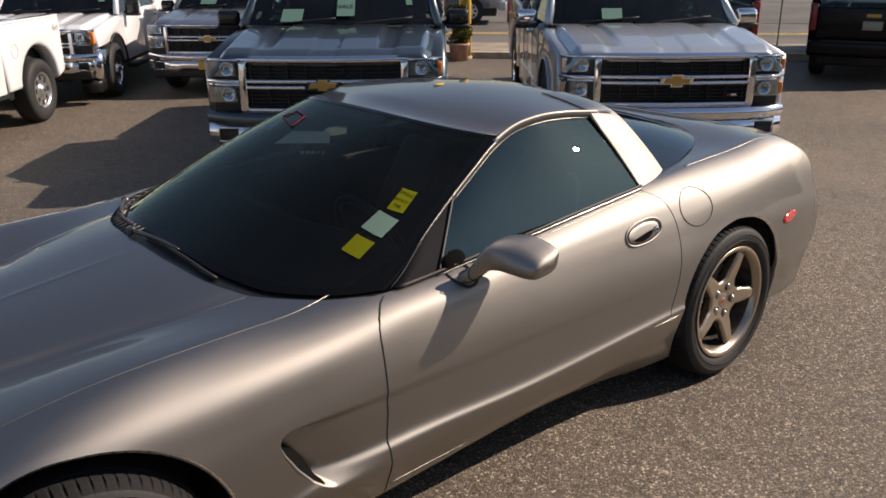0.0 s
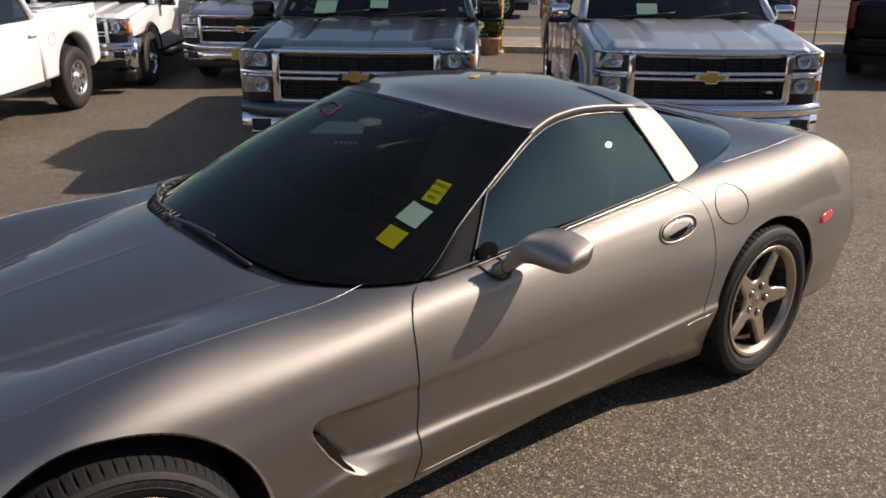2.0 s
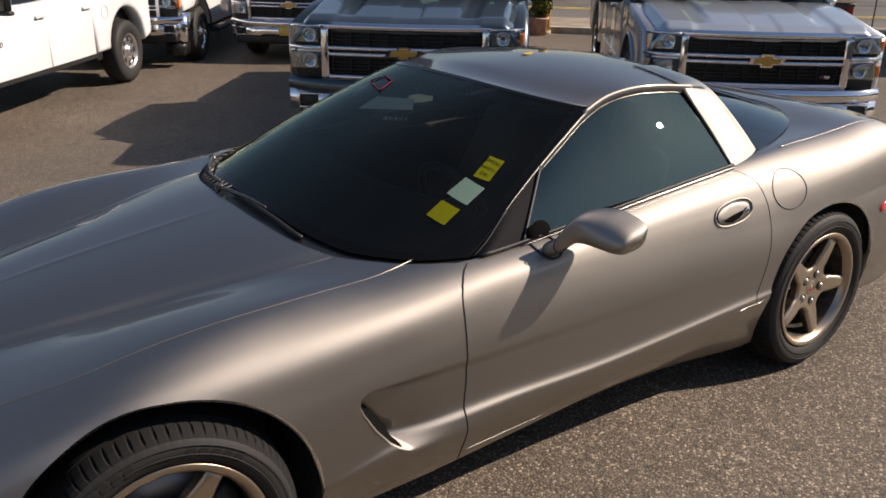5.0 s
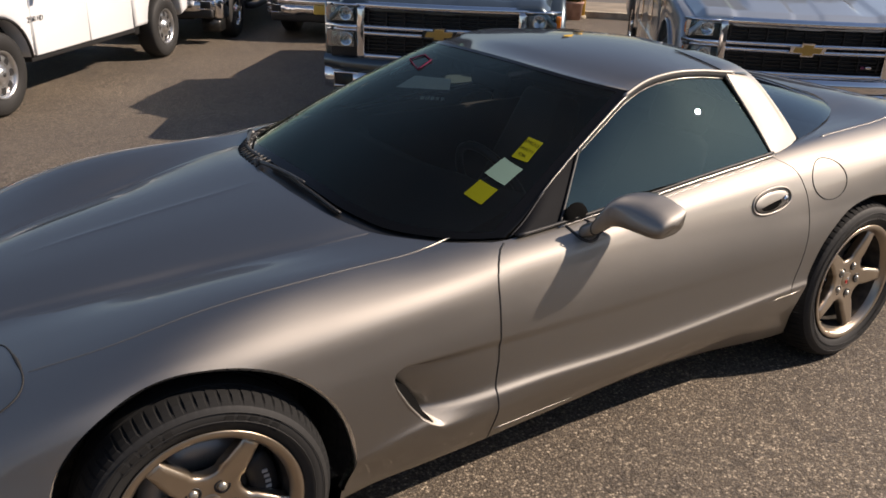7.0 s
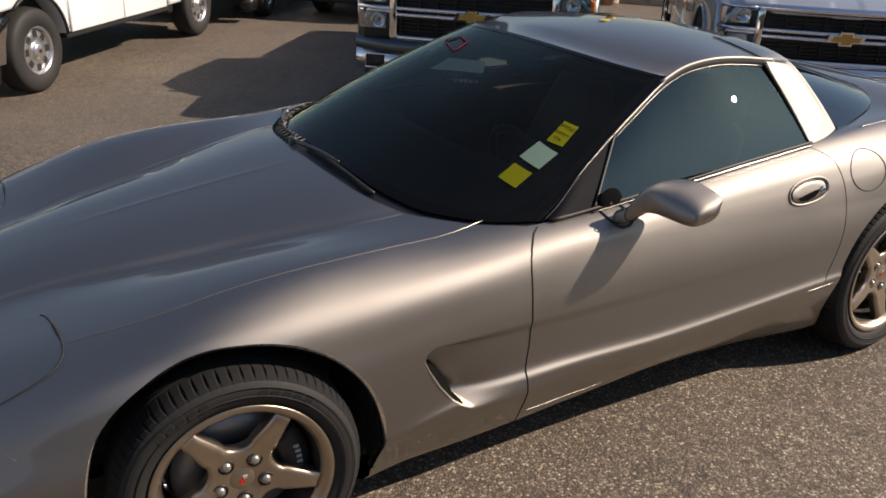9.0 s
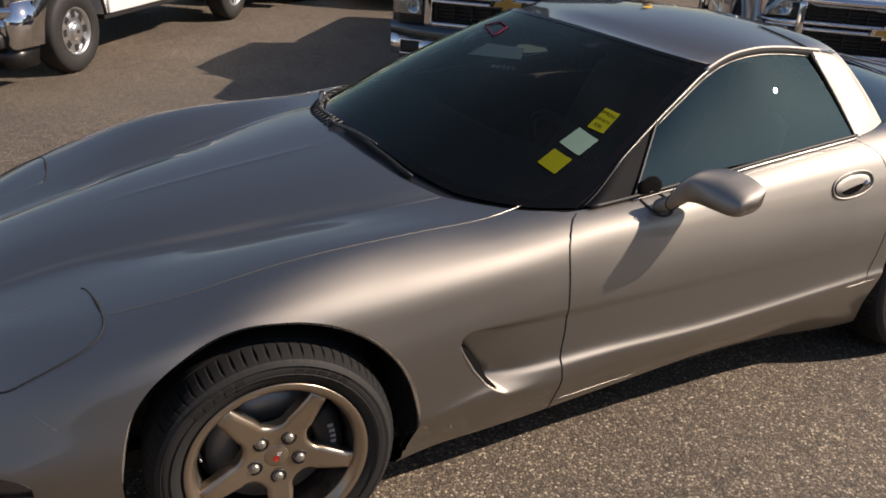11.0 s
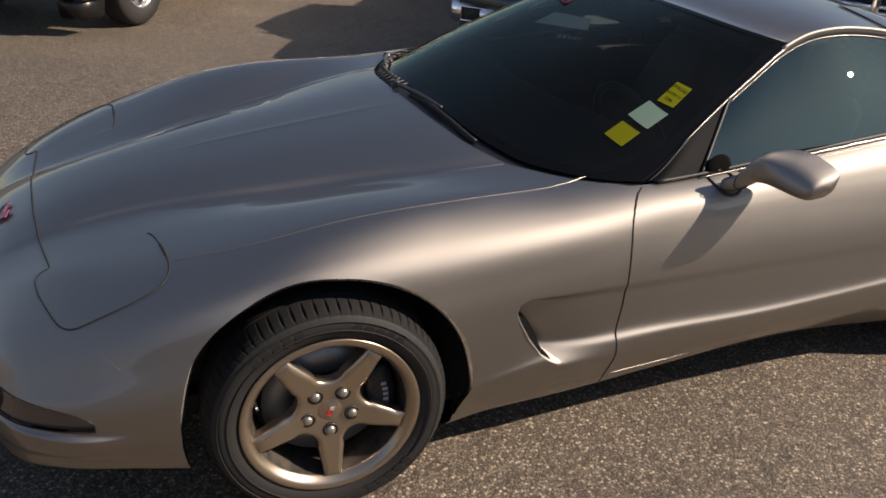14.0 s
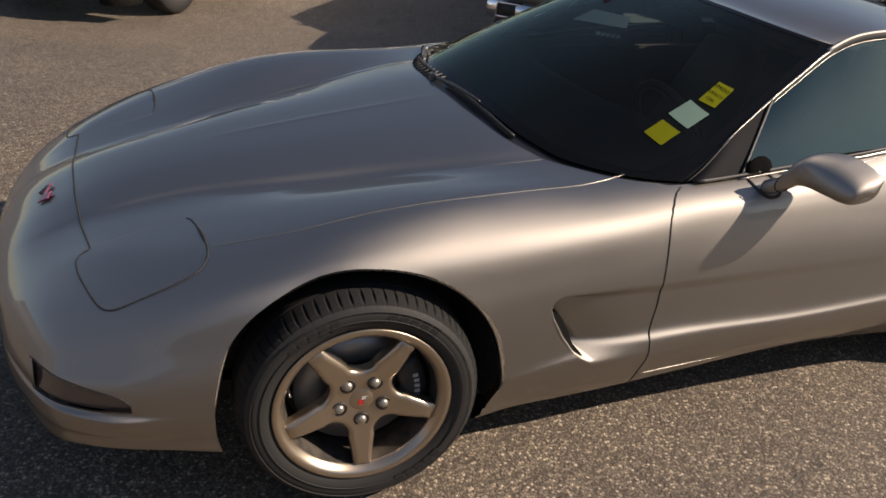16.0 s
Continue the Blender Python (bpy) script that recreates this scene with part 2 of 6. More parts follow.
PAVING = mottled(material("pavement_concrete", (0.45, 0.4, 0.32), 0.9), (0.2, 0.165, 0.125), (0.3, 0.25, 0.19), 2.0, 6, 0.2, 40)
ROAD = mottled(material("street_asphalt", (0.09, 0.082, 0.074), 0.9), (0.07, 0.064, 0.057), (0.115, 0.105, 0.094), 0.5, 8, 0.3, 60)
ROAD_YELLOW = mottled(material("road_yellow", (0.5, 0.33, 0.06), 0.85), (0.3, 0.22, 0.08), (0.55, 0.38, 0.08), 4.0)
ROAD_SEAM = material("tar", (0.05, 0.05, 0.05), 0.7)
TERRACOTTA = mottled(material("terracotta", (0.42, 0.24, 0.18), 0.85), (0.34, 0.19, 0.14), (0.5, 0.31, 0.24), 8.0)
BARK = mottled(material("bark", (0.12, 0.08, 0.05), 0.9), (0.08, 0.055, 0.035), (0.16, 0.11, 0.07), 20.0)
LEAF = mottled(material("shrub_leaf", (0.06, 0.1, 0.02), 0.6), (0.035, 0.065, 0.012), (0.14, 0.15, 0.03), 6.0)
POST_YELLOW = mottled(material("yellow_paint", (0.6, 0.35, 0.03), 0.6), (0.5, 0.28, 0.02), (0.66, 0.4, 0.05), 5.0)
CARD_TEAL = material("pale_card", (0.075, 0.17, 0.14), 0.8)
PLATE = material("yellow_plate", (0.6, 0.42, 0.08), 0.5)


# ---- building helpers ----
def part(name, bm, mat, parent=None, label="", smooth=True):
    me = bpy.data.meshes.new(name)
    bm.to_mesh(me)
    bm.free()
    for m in (mat if isinstance(mat, (list, tuple)) else [mat]):
        me.materials.append(m)
    if smooth:
        me.polygons.foreach_set("use_smooth", [True] * len(me.polygons))
    ob = new(name, me)
    ob.parent = parent
    if label:
        tagged(ob, label)
    return ob


def curve_value(table, x):
    """A smooth (Catmull-Rom) value at x from a short table of (x, value)."""
    n = len(table)
    if x <= table[0][0]:
        return table[0][1]
    if x >= table[-1][0]:
        return table[-1][1]
    i = 0
    while table[i + 1][0] < x:
        i += 1
    x0, v0 = table[i]
    x1, v1 = table[i + 1]
    h = x1 - x0
    d = (v1 - v0) / h

    def slope(k):
        if k == 0:
            return (table[1][1] - table[0][1]) / (table[1][0] - table[0][0])
        if k == n - 1:
            return (table[-1][1] - table[-2][1]) / (table[-1][0] - table[-2][0])
        ha, hb = table[k][0] - table[k - 1][0], table[k + 1][0] - table[k][0]
        da, db = (table[k][1] - table[k - 1][1]) / ha, (table[k + 1][1] - table[k][1]) / hb
        return (da * hb + db * ha) / (ha + hb)

    m0, m1 = slope(i), slope(i + 1)
    t = (x - x0) / h
    return v0 * (2 * t**3 - 3 * t * t + 1) + m0 * h * (t**3 - 2 * t * t + t) + v1 * (3 * t * t - 2 * t**3) + m1 * h * (t**3 - t * t)


def box(bm, x0, x1, y0, y1, z0, z1):
    vs = [bm.verts.new((x, y, z)) for x in (x0, x1) for y in (y0, y1) for z in (z0, z1)]
    for f in ((0, 1, 3, 2), (4, 6, 7, 5), (0, 4, 5, 1), (2, 3, 7, 6), (0, 2, 6, 4), (1, 5, 7, 3)):
        bm.faces.new([vs[k] for k in f])
    return vs


def bevelled(bm, width, segments=2):
    bmesh.ops.bevel(bm, geom=bm.edges[:], offset=width, segments=segments, affect="EDGES", profile=0.5)
    return bm


WALLING = mottled(material("plain_render_wall", (0.2, 0.17, 0.14), 0.9), (0.15, 0.13, 0.11), (0.24, 0.2, 0.165), 0.8, 6, 0.2, 30)
# ---- the sports coupe: styling lines, x along the car from the front axle to the tail ----
CAR = tagged(new("sports_coupe"), "light pewter metallic two-door sports coupe with bronze five-spoke wheels on asphalt", "car")
L_ROCK_Y = [(-0.875, 0.08), (-0.855, 0.3), (-0.81, 0.5), (-0.745, 0.66), (-0.66, 0.735), (-0.47, 0.805), (-0.36, 0.838), (0.3, 0.85), (0.45, 0.815), (0.85, 0.8), (2.0, 0.8), (2.3, 0.83), (3.0, 0.86), (3.3, 0.82), (3.5, 0.76), (3.64, 0.62), (3.7, 0.35), (3.72, 0.1)]
L_ROCK_Z = [(-0.875, 0.26), (-0.8, 0.222), (-0.6, 0.216), (-0.36, 0.205), (0.38, 0.155), (0.6, 0.142), (0.85, 0.148), (1.1, 0.155), (1.6, 0.17), (1.85, 0.166), (2.3, 0.15), (3.0, 0.22), (3.5, 0.2), (3.64, 0.25), (3.72, 0.42)]
L_LOW_Y = [(-0.875, 0.09), (-0.855, 0.32), (-0.81, 0.53), (-0.745, 0.69), (-0.66, 0.765), (-0.47, 0.835), (-0.36, 0.862), (0.0, 0.89), (0.3, 0.9), (0.6, 0.916), (0.85, 0.923), (1.1, 0.92), (1.5, 0.921), (2.2, 0.931), (2.7, 0.925), (3.05, 0.905), (3.3, 0.87), (3.5, 0.81), (3.64, 0.69), (3.7, 0.4), (3.72, 0.11)]
L_LOW_Z = [(-0.875, 0.30), (-0.6, 0.29), (0.0, 0.3), (0.4, 0.32), (0.6, 0.36), (0.85, 0.38), (1.4, 0.378), (2.2, 0.41), (3.0, 0.42), (3.5, 0.4), (3.72, 0.46)]
L_MID_Y = [(-0.875, 0.09), (-0.855, 0.32), (-0.81, 0.53), (-0.745, 0.69), (-0.66, 0.775), (-0.47, 0.85), (-0.36, 0.873), (0.0, 0.905), (0.3, 0.91), (0.6, 0.911), (0.85, 0.911), (1.5, 0.915), (2.2, 0.927), (2.65, 0.93), (3.05, 0.91), (3.3, 0.875), (3.5, 0.815), (3.64, 0.7), (3.7, 0.42), (3.72, 0.11)]
L_MID_Z = [(-0.875, 0.34), (-0.8, 0.37), (-0.7, 0.4), (-0.4, 0.44), (0.0, 0.5), (0.4, 0.53), (0.85, 0.56), (2.2, 0.6), (3.0, 0.63), (3.4, 0.6), (3.64, 0.52), (3.72, 0.5)]
L_SH_Y = [(-0.875, 0.085), (-0.855, 0.29), (-0.81, 0.47), (-0.745, 0.61), (-0.66, 0.685), (-0.47, 0.785), (-0.36, 0.82), (0.0, 0.875), (0.3, 0.885), (0.85, 0.89), (1.5, 0.887), (2.2, 0.89), (2.65, 0.89), (3.05, 0.87), (3.3, 0.83), (3.5, 0.77), (3.64, 0.65), (3.7, 0.38), (3.72, 0.1)]
L_SH_Z = [(-0.875, 0.37), (-0.8, 0.435), (-0.7, 0.49), (-0.6, 0.525), (-0.48, 0.57), (-0.25, 0.64), (0.0, 0.69), (0.3, 0.715), (0.85, 0.755), (1.5, 0.78), (2.2, 0.81), (2.65, 0.845), (3.1, 0.855), (3.35, 0.82), (3.5, 0.76), (3.64, 0.62), (3.72, 0.53)]
L_CR_Y = [(-0.875, 0.06), (-0.855, 0.2), (-0.81, 0.32), (-0.745, 0.4), (-0.66, 0.455), (-0.6, 0.49), (-0.47, 0.575), (-0.34, 0.63), (-0.15, 0.69), (0.1, 0.715), (0.5, 0.722), (0.75, 0.745), (0.9, 0.784), (1.1, 0.787), (1.5, 0.79), (2.2, 0.775), (2.6, 0.75), (3.1, 0.73), (3.35, 0.68), (3.55, 0.58), (3.66, 0.42), (3.72, 0.08)]
L_CR_Z = [(-0.875, 0.4), (-0.84, 0.44), (-0.8, 0.475), (-0.7, 0.545), (-0.6, 0.6), (-0.48, 0.635), (-0.34, 0.675), (-0.19, 0.715), (-0.03, 0.757), (0.19, 0.79), (0.375, 0.8), (0.65, 0.806), (0.85, 0.816), (1.1, 0.826), (1.3, 0.845), (1.87, 0.896), (2.2, 0.918), (2.8, 0.94), (3.15, 0.952), (3.37, 0.91), (3.52, 0.84), (3.64, 0.7), (3.72, 0.55)]
L_VA_Y = [(-0.875, 0.035), (-0.84, 0.15), (-0.78, 0.22), (-0.65, 0.25), (-0.45, 0.272), (-0.3, 0.305), (-0.17, 0.348), (0.0, 0.397), (0.15, 0.43), (0.25, 0.458), (0.5, 0.52), (0.85, 0.56), (2.2, 0.56), (3.1, 0.5), (3.6, 0.35), (3.72, 0.05)]
L_VA_Z = [(-0.875, 0.41), (-0.84, 0.455), (-0.8, 0.495), (-0.7, 0.556), (-0.6, 0.596), (-0.48, 0.627), (-0.3, 0.669), (-0.17, 0.694), (0.0, 0.72), (0.15, 0.743), (0.25, 0.76), (0.4, 0.784), (0.5, 0.798), (0.85, 0.83), (2.2, 0.9), (2.8, 0.935), (3.2, 0.957), (3.45, 0.9), (3.6, 0.79), (3.72, 0.56)]
L_CE_Z = [(-0.875, 0.415), (-0.84, 0.465), (-0.8, 0.51), (-0.7, 0.58), (-0.6, 0.63), (-0.48, 0.67), (-0.3, 0.712), (0.0, 0.765), (0.3, 0.81), (0.55, 0.845), (0.85, 0.86), (2.2, 0.92), (2.8, 0.95), (3.2, 0.963), (3.45, 0.91), (3.6, 0.8), (3.72, 0.57)]
NOSE, TAIL = -0.875, 3.72
ARCH = ((0.008, 0.326, 0.374), (2.665, 0.335, 0.383))
ARCH_SWELL = ([-20, 90, 105, 124, 138, 150, 166, 180, 205], [0, 0.0, 0.006, 0.014, 0.023, 0.026, 0.014, 0.006, 0.004]), ([-20, 85, 105, 120, 143, 173, 197, 215], [0, 0.0, 0.01, 0.024, 0.029, 0.015, -0.004, -0.012])


def arch_r(k, dx, dz):
    """The radius of a wheel opening, fuller towards its front edge."""
    a = math.degrees(math.atan2(dz, dx))
    return ARCH[k][2] + float(np.interp(a + 360 if a < -100 else a, *ARCH_SWELL[k]))


def ease(v, a, b):
    t = min(max((v - a) / (b - a), 0.0), 1.0)
    return t * t * (3 - 2 * t)


def section(x):
    """Half a cross-section, from under the sill up to the centreline, as (y, z) points."""
    f = lambda t: curve_value(t, x)
    ry, rz, ly, lz, my, mz = f(L_ROCK_Y), f(L_ROCK_Z), f(L_LOW_Y), f(L_LOW_Z), f(L_MID_Y), f(L_MID_Z)
    sy, sz, cy, cz, vy, vz, ez = f(L_SH_Y), f(L_SH_Z), f(L_CR_Y), f(L_CR_Z), f(L_VA_Y), f(L_VA_Z), f(L_CE_Z)
    flat = ((ry - ly) / 2 + 0.042) * (1 - ease(x, 0.2, 0.5) * (1 - ease(x, 2.2, 2.6)))
    lean = 0.55 + 0.2 * ease(x, -0.5, -0.3) * (1 - ease(x, 0.15, 0.5))
    pts = [(ry - 0.1, rz - 0.005), (ry, rz), (ly - 0.036 + flat, (rz + lz) / 2 + 0.014), (ly + 0.001, lz), (my - 0.001, lz + 0.048),
           (my, mz), (sy * 0.5 + my * 0.5 + 0.006, sz * 0.5 + mz * 0.5), (sy, sz), (sy * 0.5 + cy * 0.5 + 0.022, sz * 0.36 + cz * 0.64), (cy, cz),
           (cy * 0.5 + vy * 0.5, cz * lean + vz * (1 - lean)), (vy, vz), (vy - 0.07 * vy / 0.4, vz * 0.62 + ez * 0.38), (vy * 0.45, vz * 0.12 + ez * 0.88), (0, ez)]
    return pts


NJ = 24
xs = []
x = NOSE
while x < TAIL:
    xs.append(x)
    x += 0.003 if (x < -0.82 or x > 3.66 or 0.47 < x < 0.66) else 0.012 if -0.7 < x < 3.4 else 0.007
xs.append(TAIL)


def fine_section(x):
    pts = section(x)
    ext = [(2 * pts[0][0] - pts[1][0], pts[0][1])] + pts + [(-pts[-2][0], pts[-2][1])]
    out = []
    for k in range(1, len(ext) - 2):
        p0, p1, p2, p3 = ext[k - 1 : k + 3]
        for i in range(NJ):
            t = i / NJ
            out.append(tuple(0.5 * (2 * p1[c] + (p2[c] - p0[c]) * t + (2 * p0[c] - 5 * p1[c] + 4 * p2[c] - p3[c]) * t * t + (3 * p1[c] - p0[c] - 3 * p2[c] + p3[c]) * t**3) for c in (0, 1)))
    out.append(pts[-1])
    return out


half = np.array([fine_section(x) for x in xs])          # stations, points, (y, z)
NI, NS = half.shape[:2]
for _ in range(20):                                      # fair the surface
    h2 = half.copy()
    h2[:, 1:-1] = half[:, 1:-1] * 0.5 + (half[:, 2:] + half[:, :-2]) * 0.25
    half = h2
XA = np.array(xs)
BACK = ((XA[1:-1] - XA[:-2]) / (XA[2:] - XA[:-2]))[:, None, None]
for _ in range(24):
    h2 = half.copy()
    h2[1:-1] = half[1:-1] * 0.5 + (half[2:] * BACK + half[:-2] * (1 - BACK)) * 0.5
    half = h2
half[:, -1, 0] = 0


# the cove behind the front wheel, deep at its front lip and fading into the door
for i, x in enumerate(xs):
    if 0.47 < x < 2.2:
        for j in range(NJ, 8 * NJ):
            z = half[i, j, 1]
            lip = np.interp(z, [0.35, 0.39, 0.45, 0.51, 0.54, 0.56, 0.58], [0.65, 0.592, 0.545, 0.51, 0.498, 0.503, 0.53])
            upper = 1 - ease(z, 0.545, 0.578)
            deep = 0.06 * math.exp(-max(x - lip, 0) / 0.12) + 0.008 * math.exp(-max(x - lip, 0) / 0.7)
            half[i, j, 0] -= deep * upper * ease(z, 0.335, 0.41) * ease(x, lip - 0.006, lip + 0.016)
# crisp creases where the hood's bulge meets the fenders
for i, x in enumerate(xs):
    if -0.55 < x < 0.62:
        vy = curve_value(L_VA_Y, x)
        fold = 0.004 * ease(x, -0.4, -0.2) * (1 - ease(x, 0.1, 0.5))
        band = 0.03 * ease(x, -0.34, -0.2) * (1 - 0.75 * ease(x, -0.15, 0.2))       # flat facet beside the valley
        edge = float(np.interp(-(vy + band), -half[i, 9 * NJ :, 0], half[i, 9 * NJ :, 1]))
        for j in range(9 * NJ, NS):
            d = half[i, j, 0] - vy
            if 0 <= d < band:
                half[i, j, 1] = edge - math.tan(radians(11.0)) * (band - d)
            elif d < 0:
                half[i, j, 1] -= fold * math.exp(d / 0.012)
            half[i, j, 1] += 0.002 * ease(x, -0.3, -0.05) * (1 - ease(x, 0.3, 0.58)) * math.exp(-half[i, j, 0] / 0.012)
# the ledge under the parking lamps, round the bumper
for i, x in enumerate(xs):
    if x < -0.42:
        for j in range(NJ, 6 * NJ):
            z = half[i, j, 1]
            half[i, j, 0] += 0.016 * (1 - ease(z, 0.338, 0.35)) * ease(z, 0.2, 0.335) * (1 - ease(x, -0.62, -0.45)) * ease(x, -0.872, -0.8)
GRID = np.zeros((NI, 2 * NS - 1, 3))                     # all round: near side (-y) to far side (+y)
for i in range(NI):
    GRID[i, :NS] = np.stack([np.full(NS, xs[i]), -half[i, :, 0], half[i, :, 1]], 1)
    GRID[i, NS:] = np.stack([np.full(NS - 1, xs[i]), half[i, -2::-1, 0], half[i, -2::-1, 1]], 1)
J_CROWN = 9 * NJ


def at_station(x):
    i = min(max(np.searchsorted(xs, x) - 1, 0), NI - 2)
    t = (x - xs[i]) / (xs[i + 1] - xs[i])
    return half[i] * (1 - t) + half[i + 1] * t


def side_pt(x, z, side=-1, out=0.0):
    """The point of the flank at x and height z."""
    s = at_station(x)[NJ : J_CROWN + 1]
    return Vector((x, side * (np.interp(z, s[:, 1], s[:, 0]) + out), z))


def top_pt(x, y, out=0.0):
    s = at_station(x)[J_CROWN - NJ :][::-1]
    return Vector((x, y, np.interp(abs(y), s[:, 0], s[:, 1]) + out))


def side_z(x, y):
    """The height at which the flank lies at half width y."""
    s = at_station(x)[5 * NJ : J_CROWN + 1][::-1]
    return float(np.interp(abs(y), s[:, 0], s[:, 1]))


def shield_x(y):
    """Where the windscreen's foot runs, in plan."""
    return float(curve_value([(0.0, 0.538), (0.2, 0.543), (0.414, 0.578), (0.558, 0.645), (0.65, 0.715), (0.722, 0.785), (0.79, 0.9)], abs(y)))


def rear_x(y):
    return 3.05 - 0.7 * (abs(y) / 0.72) ** 4


NORM = np.zeros_like(GRID)
du, dv = np.gradient(GRID, axis=0), np.gradient(GRID, axis=1)
NORM = np.cross(dv, du)
NORM /= np.linalg.norm(NORM, axis=2)[:, :, None] + 1e-12
if NORM[30, NS - 1, 2] < 0:
    NORM = -NORM
FLIP = np.dot(np.cross(GRID[31, NS - 1] - GRID[30, NS - 1], GRID[31, NS] - GRID[30, NS - 1]), NORM[30, NS - 1]) < 0


def lamp_zone(x, z, a):
    """The slot of the parking lamp in the bumper's corner."""
    if not -0.765 < x < -0.556 or a < 0.5:
        return False
    t = (x + 0.765) / 0.209
    return 0.348 + 0.014 * t < z < 0.417 - 0.018 * t**3 - 0.018 * t**12


def headlight_zone(x, a):
    """The pop-up headlamp cover, in plan."""
    if not (-0.64 < x < -0.33):
        return False
    inner = np.interp(x, [-0.64, -0.61, -0.36, -0.33], [0.5, 0.455, 0.405, 0.46])
    outer = np.interp(x, [-0.64, -0.6, -0.53, -0.41, -0.35, -0.33], [0.53, 0.66, 0.7, 0.7, 0.66, 0.6])
    return inner < a < outer


def owner(c):
    x, y, z = c
    a = abs(y)
    crown = np.interp(x, [p[0] for p in L_CR_Z], [p[1] for p in L_CR_Z])
    top = a < curve_value(L_CR_Y, x) + 0.001 and z > crown - 0.12
    side = "l" if y < 0 else "r"
    if top and shield_x(a) < x < rear_x(a):
        return None
    for k, (cx, cz, r) in enumerate(ARCH):
        if abs(x - cx) < 0.5 and math.hypot(x - cx, z - cz) < arch_r(k, x - cx, z - cz) and a > 0.6 and z < 0.8:
            return None
    if lamp_zone(x, z, a):
        return None
    if x < -0.62 + 0.1 * a or (x < -0.3 and z < 0.47) or (x < -0.36 and a > 0.74):
        return "front_bumper"
    if headlight_zone(x, a):
        return "headlight_door_" + side
    if x > 3.3:
        return "rear_bumper"
    if top and x < 0.9:
        return "hood"
    if top and x > 2.5:
        return "trunk_lid" if a < 0.735 else "quarter_panel_" + side
    if x < 0.83:
        return "front_fender_" + side
    if z < 0.385 and x < 2.4:
        return "sill_panel_" + side
    edge = np.interp(z, [0.4, 0.64, 0.82, 0.9, 1.0], [2.285, 2.28, 2.2, 2.12, 2.0])
    return "door_" + side if x < edge else "quarter_panel_" + side


P = GRID.copy()
keep = {}
for i in range(NI - 1):
    for j in range(GRID.shape[1] - 1):
        o = owner((GRID[i, j] + GRID[i + 1, j + 1]) * 0.5)
        if o:
            keep.setdefault(o, []).append((i, j))
for i in range(NI):                                      # true the openings' edges
    for j in range(GRID.shape[1]):
        x, y, z = GRID[i, j]
        if z < 0.8 and abs(y) > 0.6:
            for k, (cx, cz, _) in enumerate(ARCH):
                d = math.hypot(x - cx, z - cz)
                r = arch_r(k, x - cx, z - cz)
                if r - 0.02 < d < r + 0.008:
                    nx, nz = cx + (x - cx) * r / d, cz + (z - cz) * r / d
                    if nz > 0.21:
                        q = side_pt(nx, nz, -1 if y < 0 else 1)
                        P[i, j] = (q.x, q.y, q.z)
        elif abs(y) < curve_value(L_CR_Y, x) and abs(x - shield_x(y)) < 0.012:
            P[i, j, 0] = shield_x(y)


def panel(name, cells, mat, parent, label=""):
    idx, verts, norms, faces = {}, [], [], []
    for i, j in cells:
        q = []
        for a, b in ((i, j), (i + 1, j), (i + 1, j + 1), (i, j + 1)):
            if (a, b) not in idx:
                idx[a, b] = len(verts)
                verts.append(P[a, b])
                norms.append(NORM[a, b])
            q.append(idx[a, b])
        faces.append(q[::-1] if FLIP else q)
    me = bpy.data.meshes.new(name)
    me.from_pydata([tuple(v) for v in verts], [], faces)
    me.materials.append(mat)
    me.polygons.foreach_set("use_smooth", [True] * len(faces))
    me.normals_split_custom_set_from_vertices([tuple(n) for n in norms])
    ob = new(name, me)
    ob.parent = parent
    if label:
        tagged(ob, label)
    return ob


for key, cells in keep.items():
    name = key[:-2] if key[-2:] in ("_l", "_r") else key
    panel(name, cells, PEWTER, CAR)


# ---- helpers for lines and sheets on the car ----
def tube(path, r, sides=6, closed=False, bm=None):
    """A thin round bar along a path."""
    bm = bm or bmesh.new()
    n = len(path)
    rings = []
    for i, p in enumerate(path):
        a, b = path[(i - 1) % n if closed else max(i - 1, 0)], path[(i + 1) % n if closed else min(i + 1, n - 1)]
        d = (Vector(b) - Vector(a)).normalized()
        u = d.cross(Vector((0.3, 0.5, 0.81))).normalized()
        v = d.cross(u)
        rr = r(i / max(n - 1, 1)) if callable(r) else r
        rings.append([bm.verts.new(Vector(p) + (u * math.cos(k * 2 * math.pi / sides) + v * math.sin(k * 2 * math.pi / sides)) * rr) for k in range(sides)])
    for i in range(n if closed else n - 1):
        a, b = rings[i], rings[(i + 1) % n]
        for k in range(sides):
            bm.faces.new((a[k], a[(k + 1) % sides], b[(k + 1) % sides], b[k]))
    if not closed:
        bm.faces.new(rings[0][::-1])
        bm.faces.new(rings[-1])
    bmesh.ops.recalc_face_normals(bm, faces=bm.faces)
    return bm


def ruled(lo, hi, nu, nv, bulge=(0, 0, 0), thick=0.0):
    """A sheet between two lines lo(u) and hi(u)."""
    bm = bmesh.new()
    g = [[bm.verts.new(Vector(lo(i / nu)).lerp(Vector(hi(i / nu)), j / nv) + Vector(bulge) * (4 * (j / nv) * (1 - j / nv))) for j in range(nv + 1)] for i in range(nu + 1)]
    for i in range(nu):
        for j in range(nv):
            bm.faces.new((g[i][j], g[i + 1][j], g[i + 1][j + 1], g[i][j + 1]))
    bmesh.ops.recalc_face_normals(bm, faces=bm.faces)
    if thick:
        bmesh.ops.solidify(bm, geom=bm.faces[:], thickness=thick)
    return bm


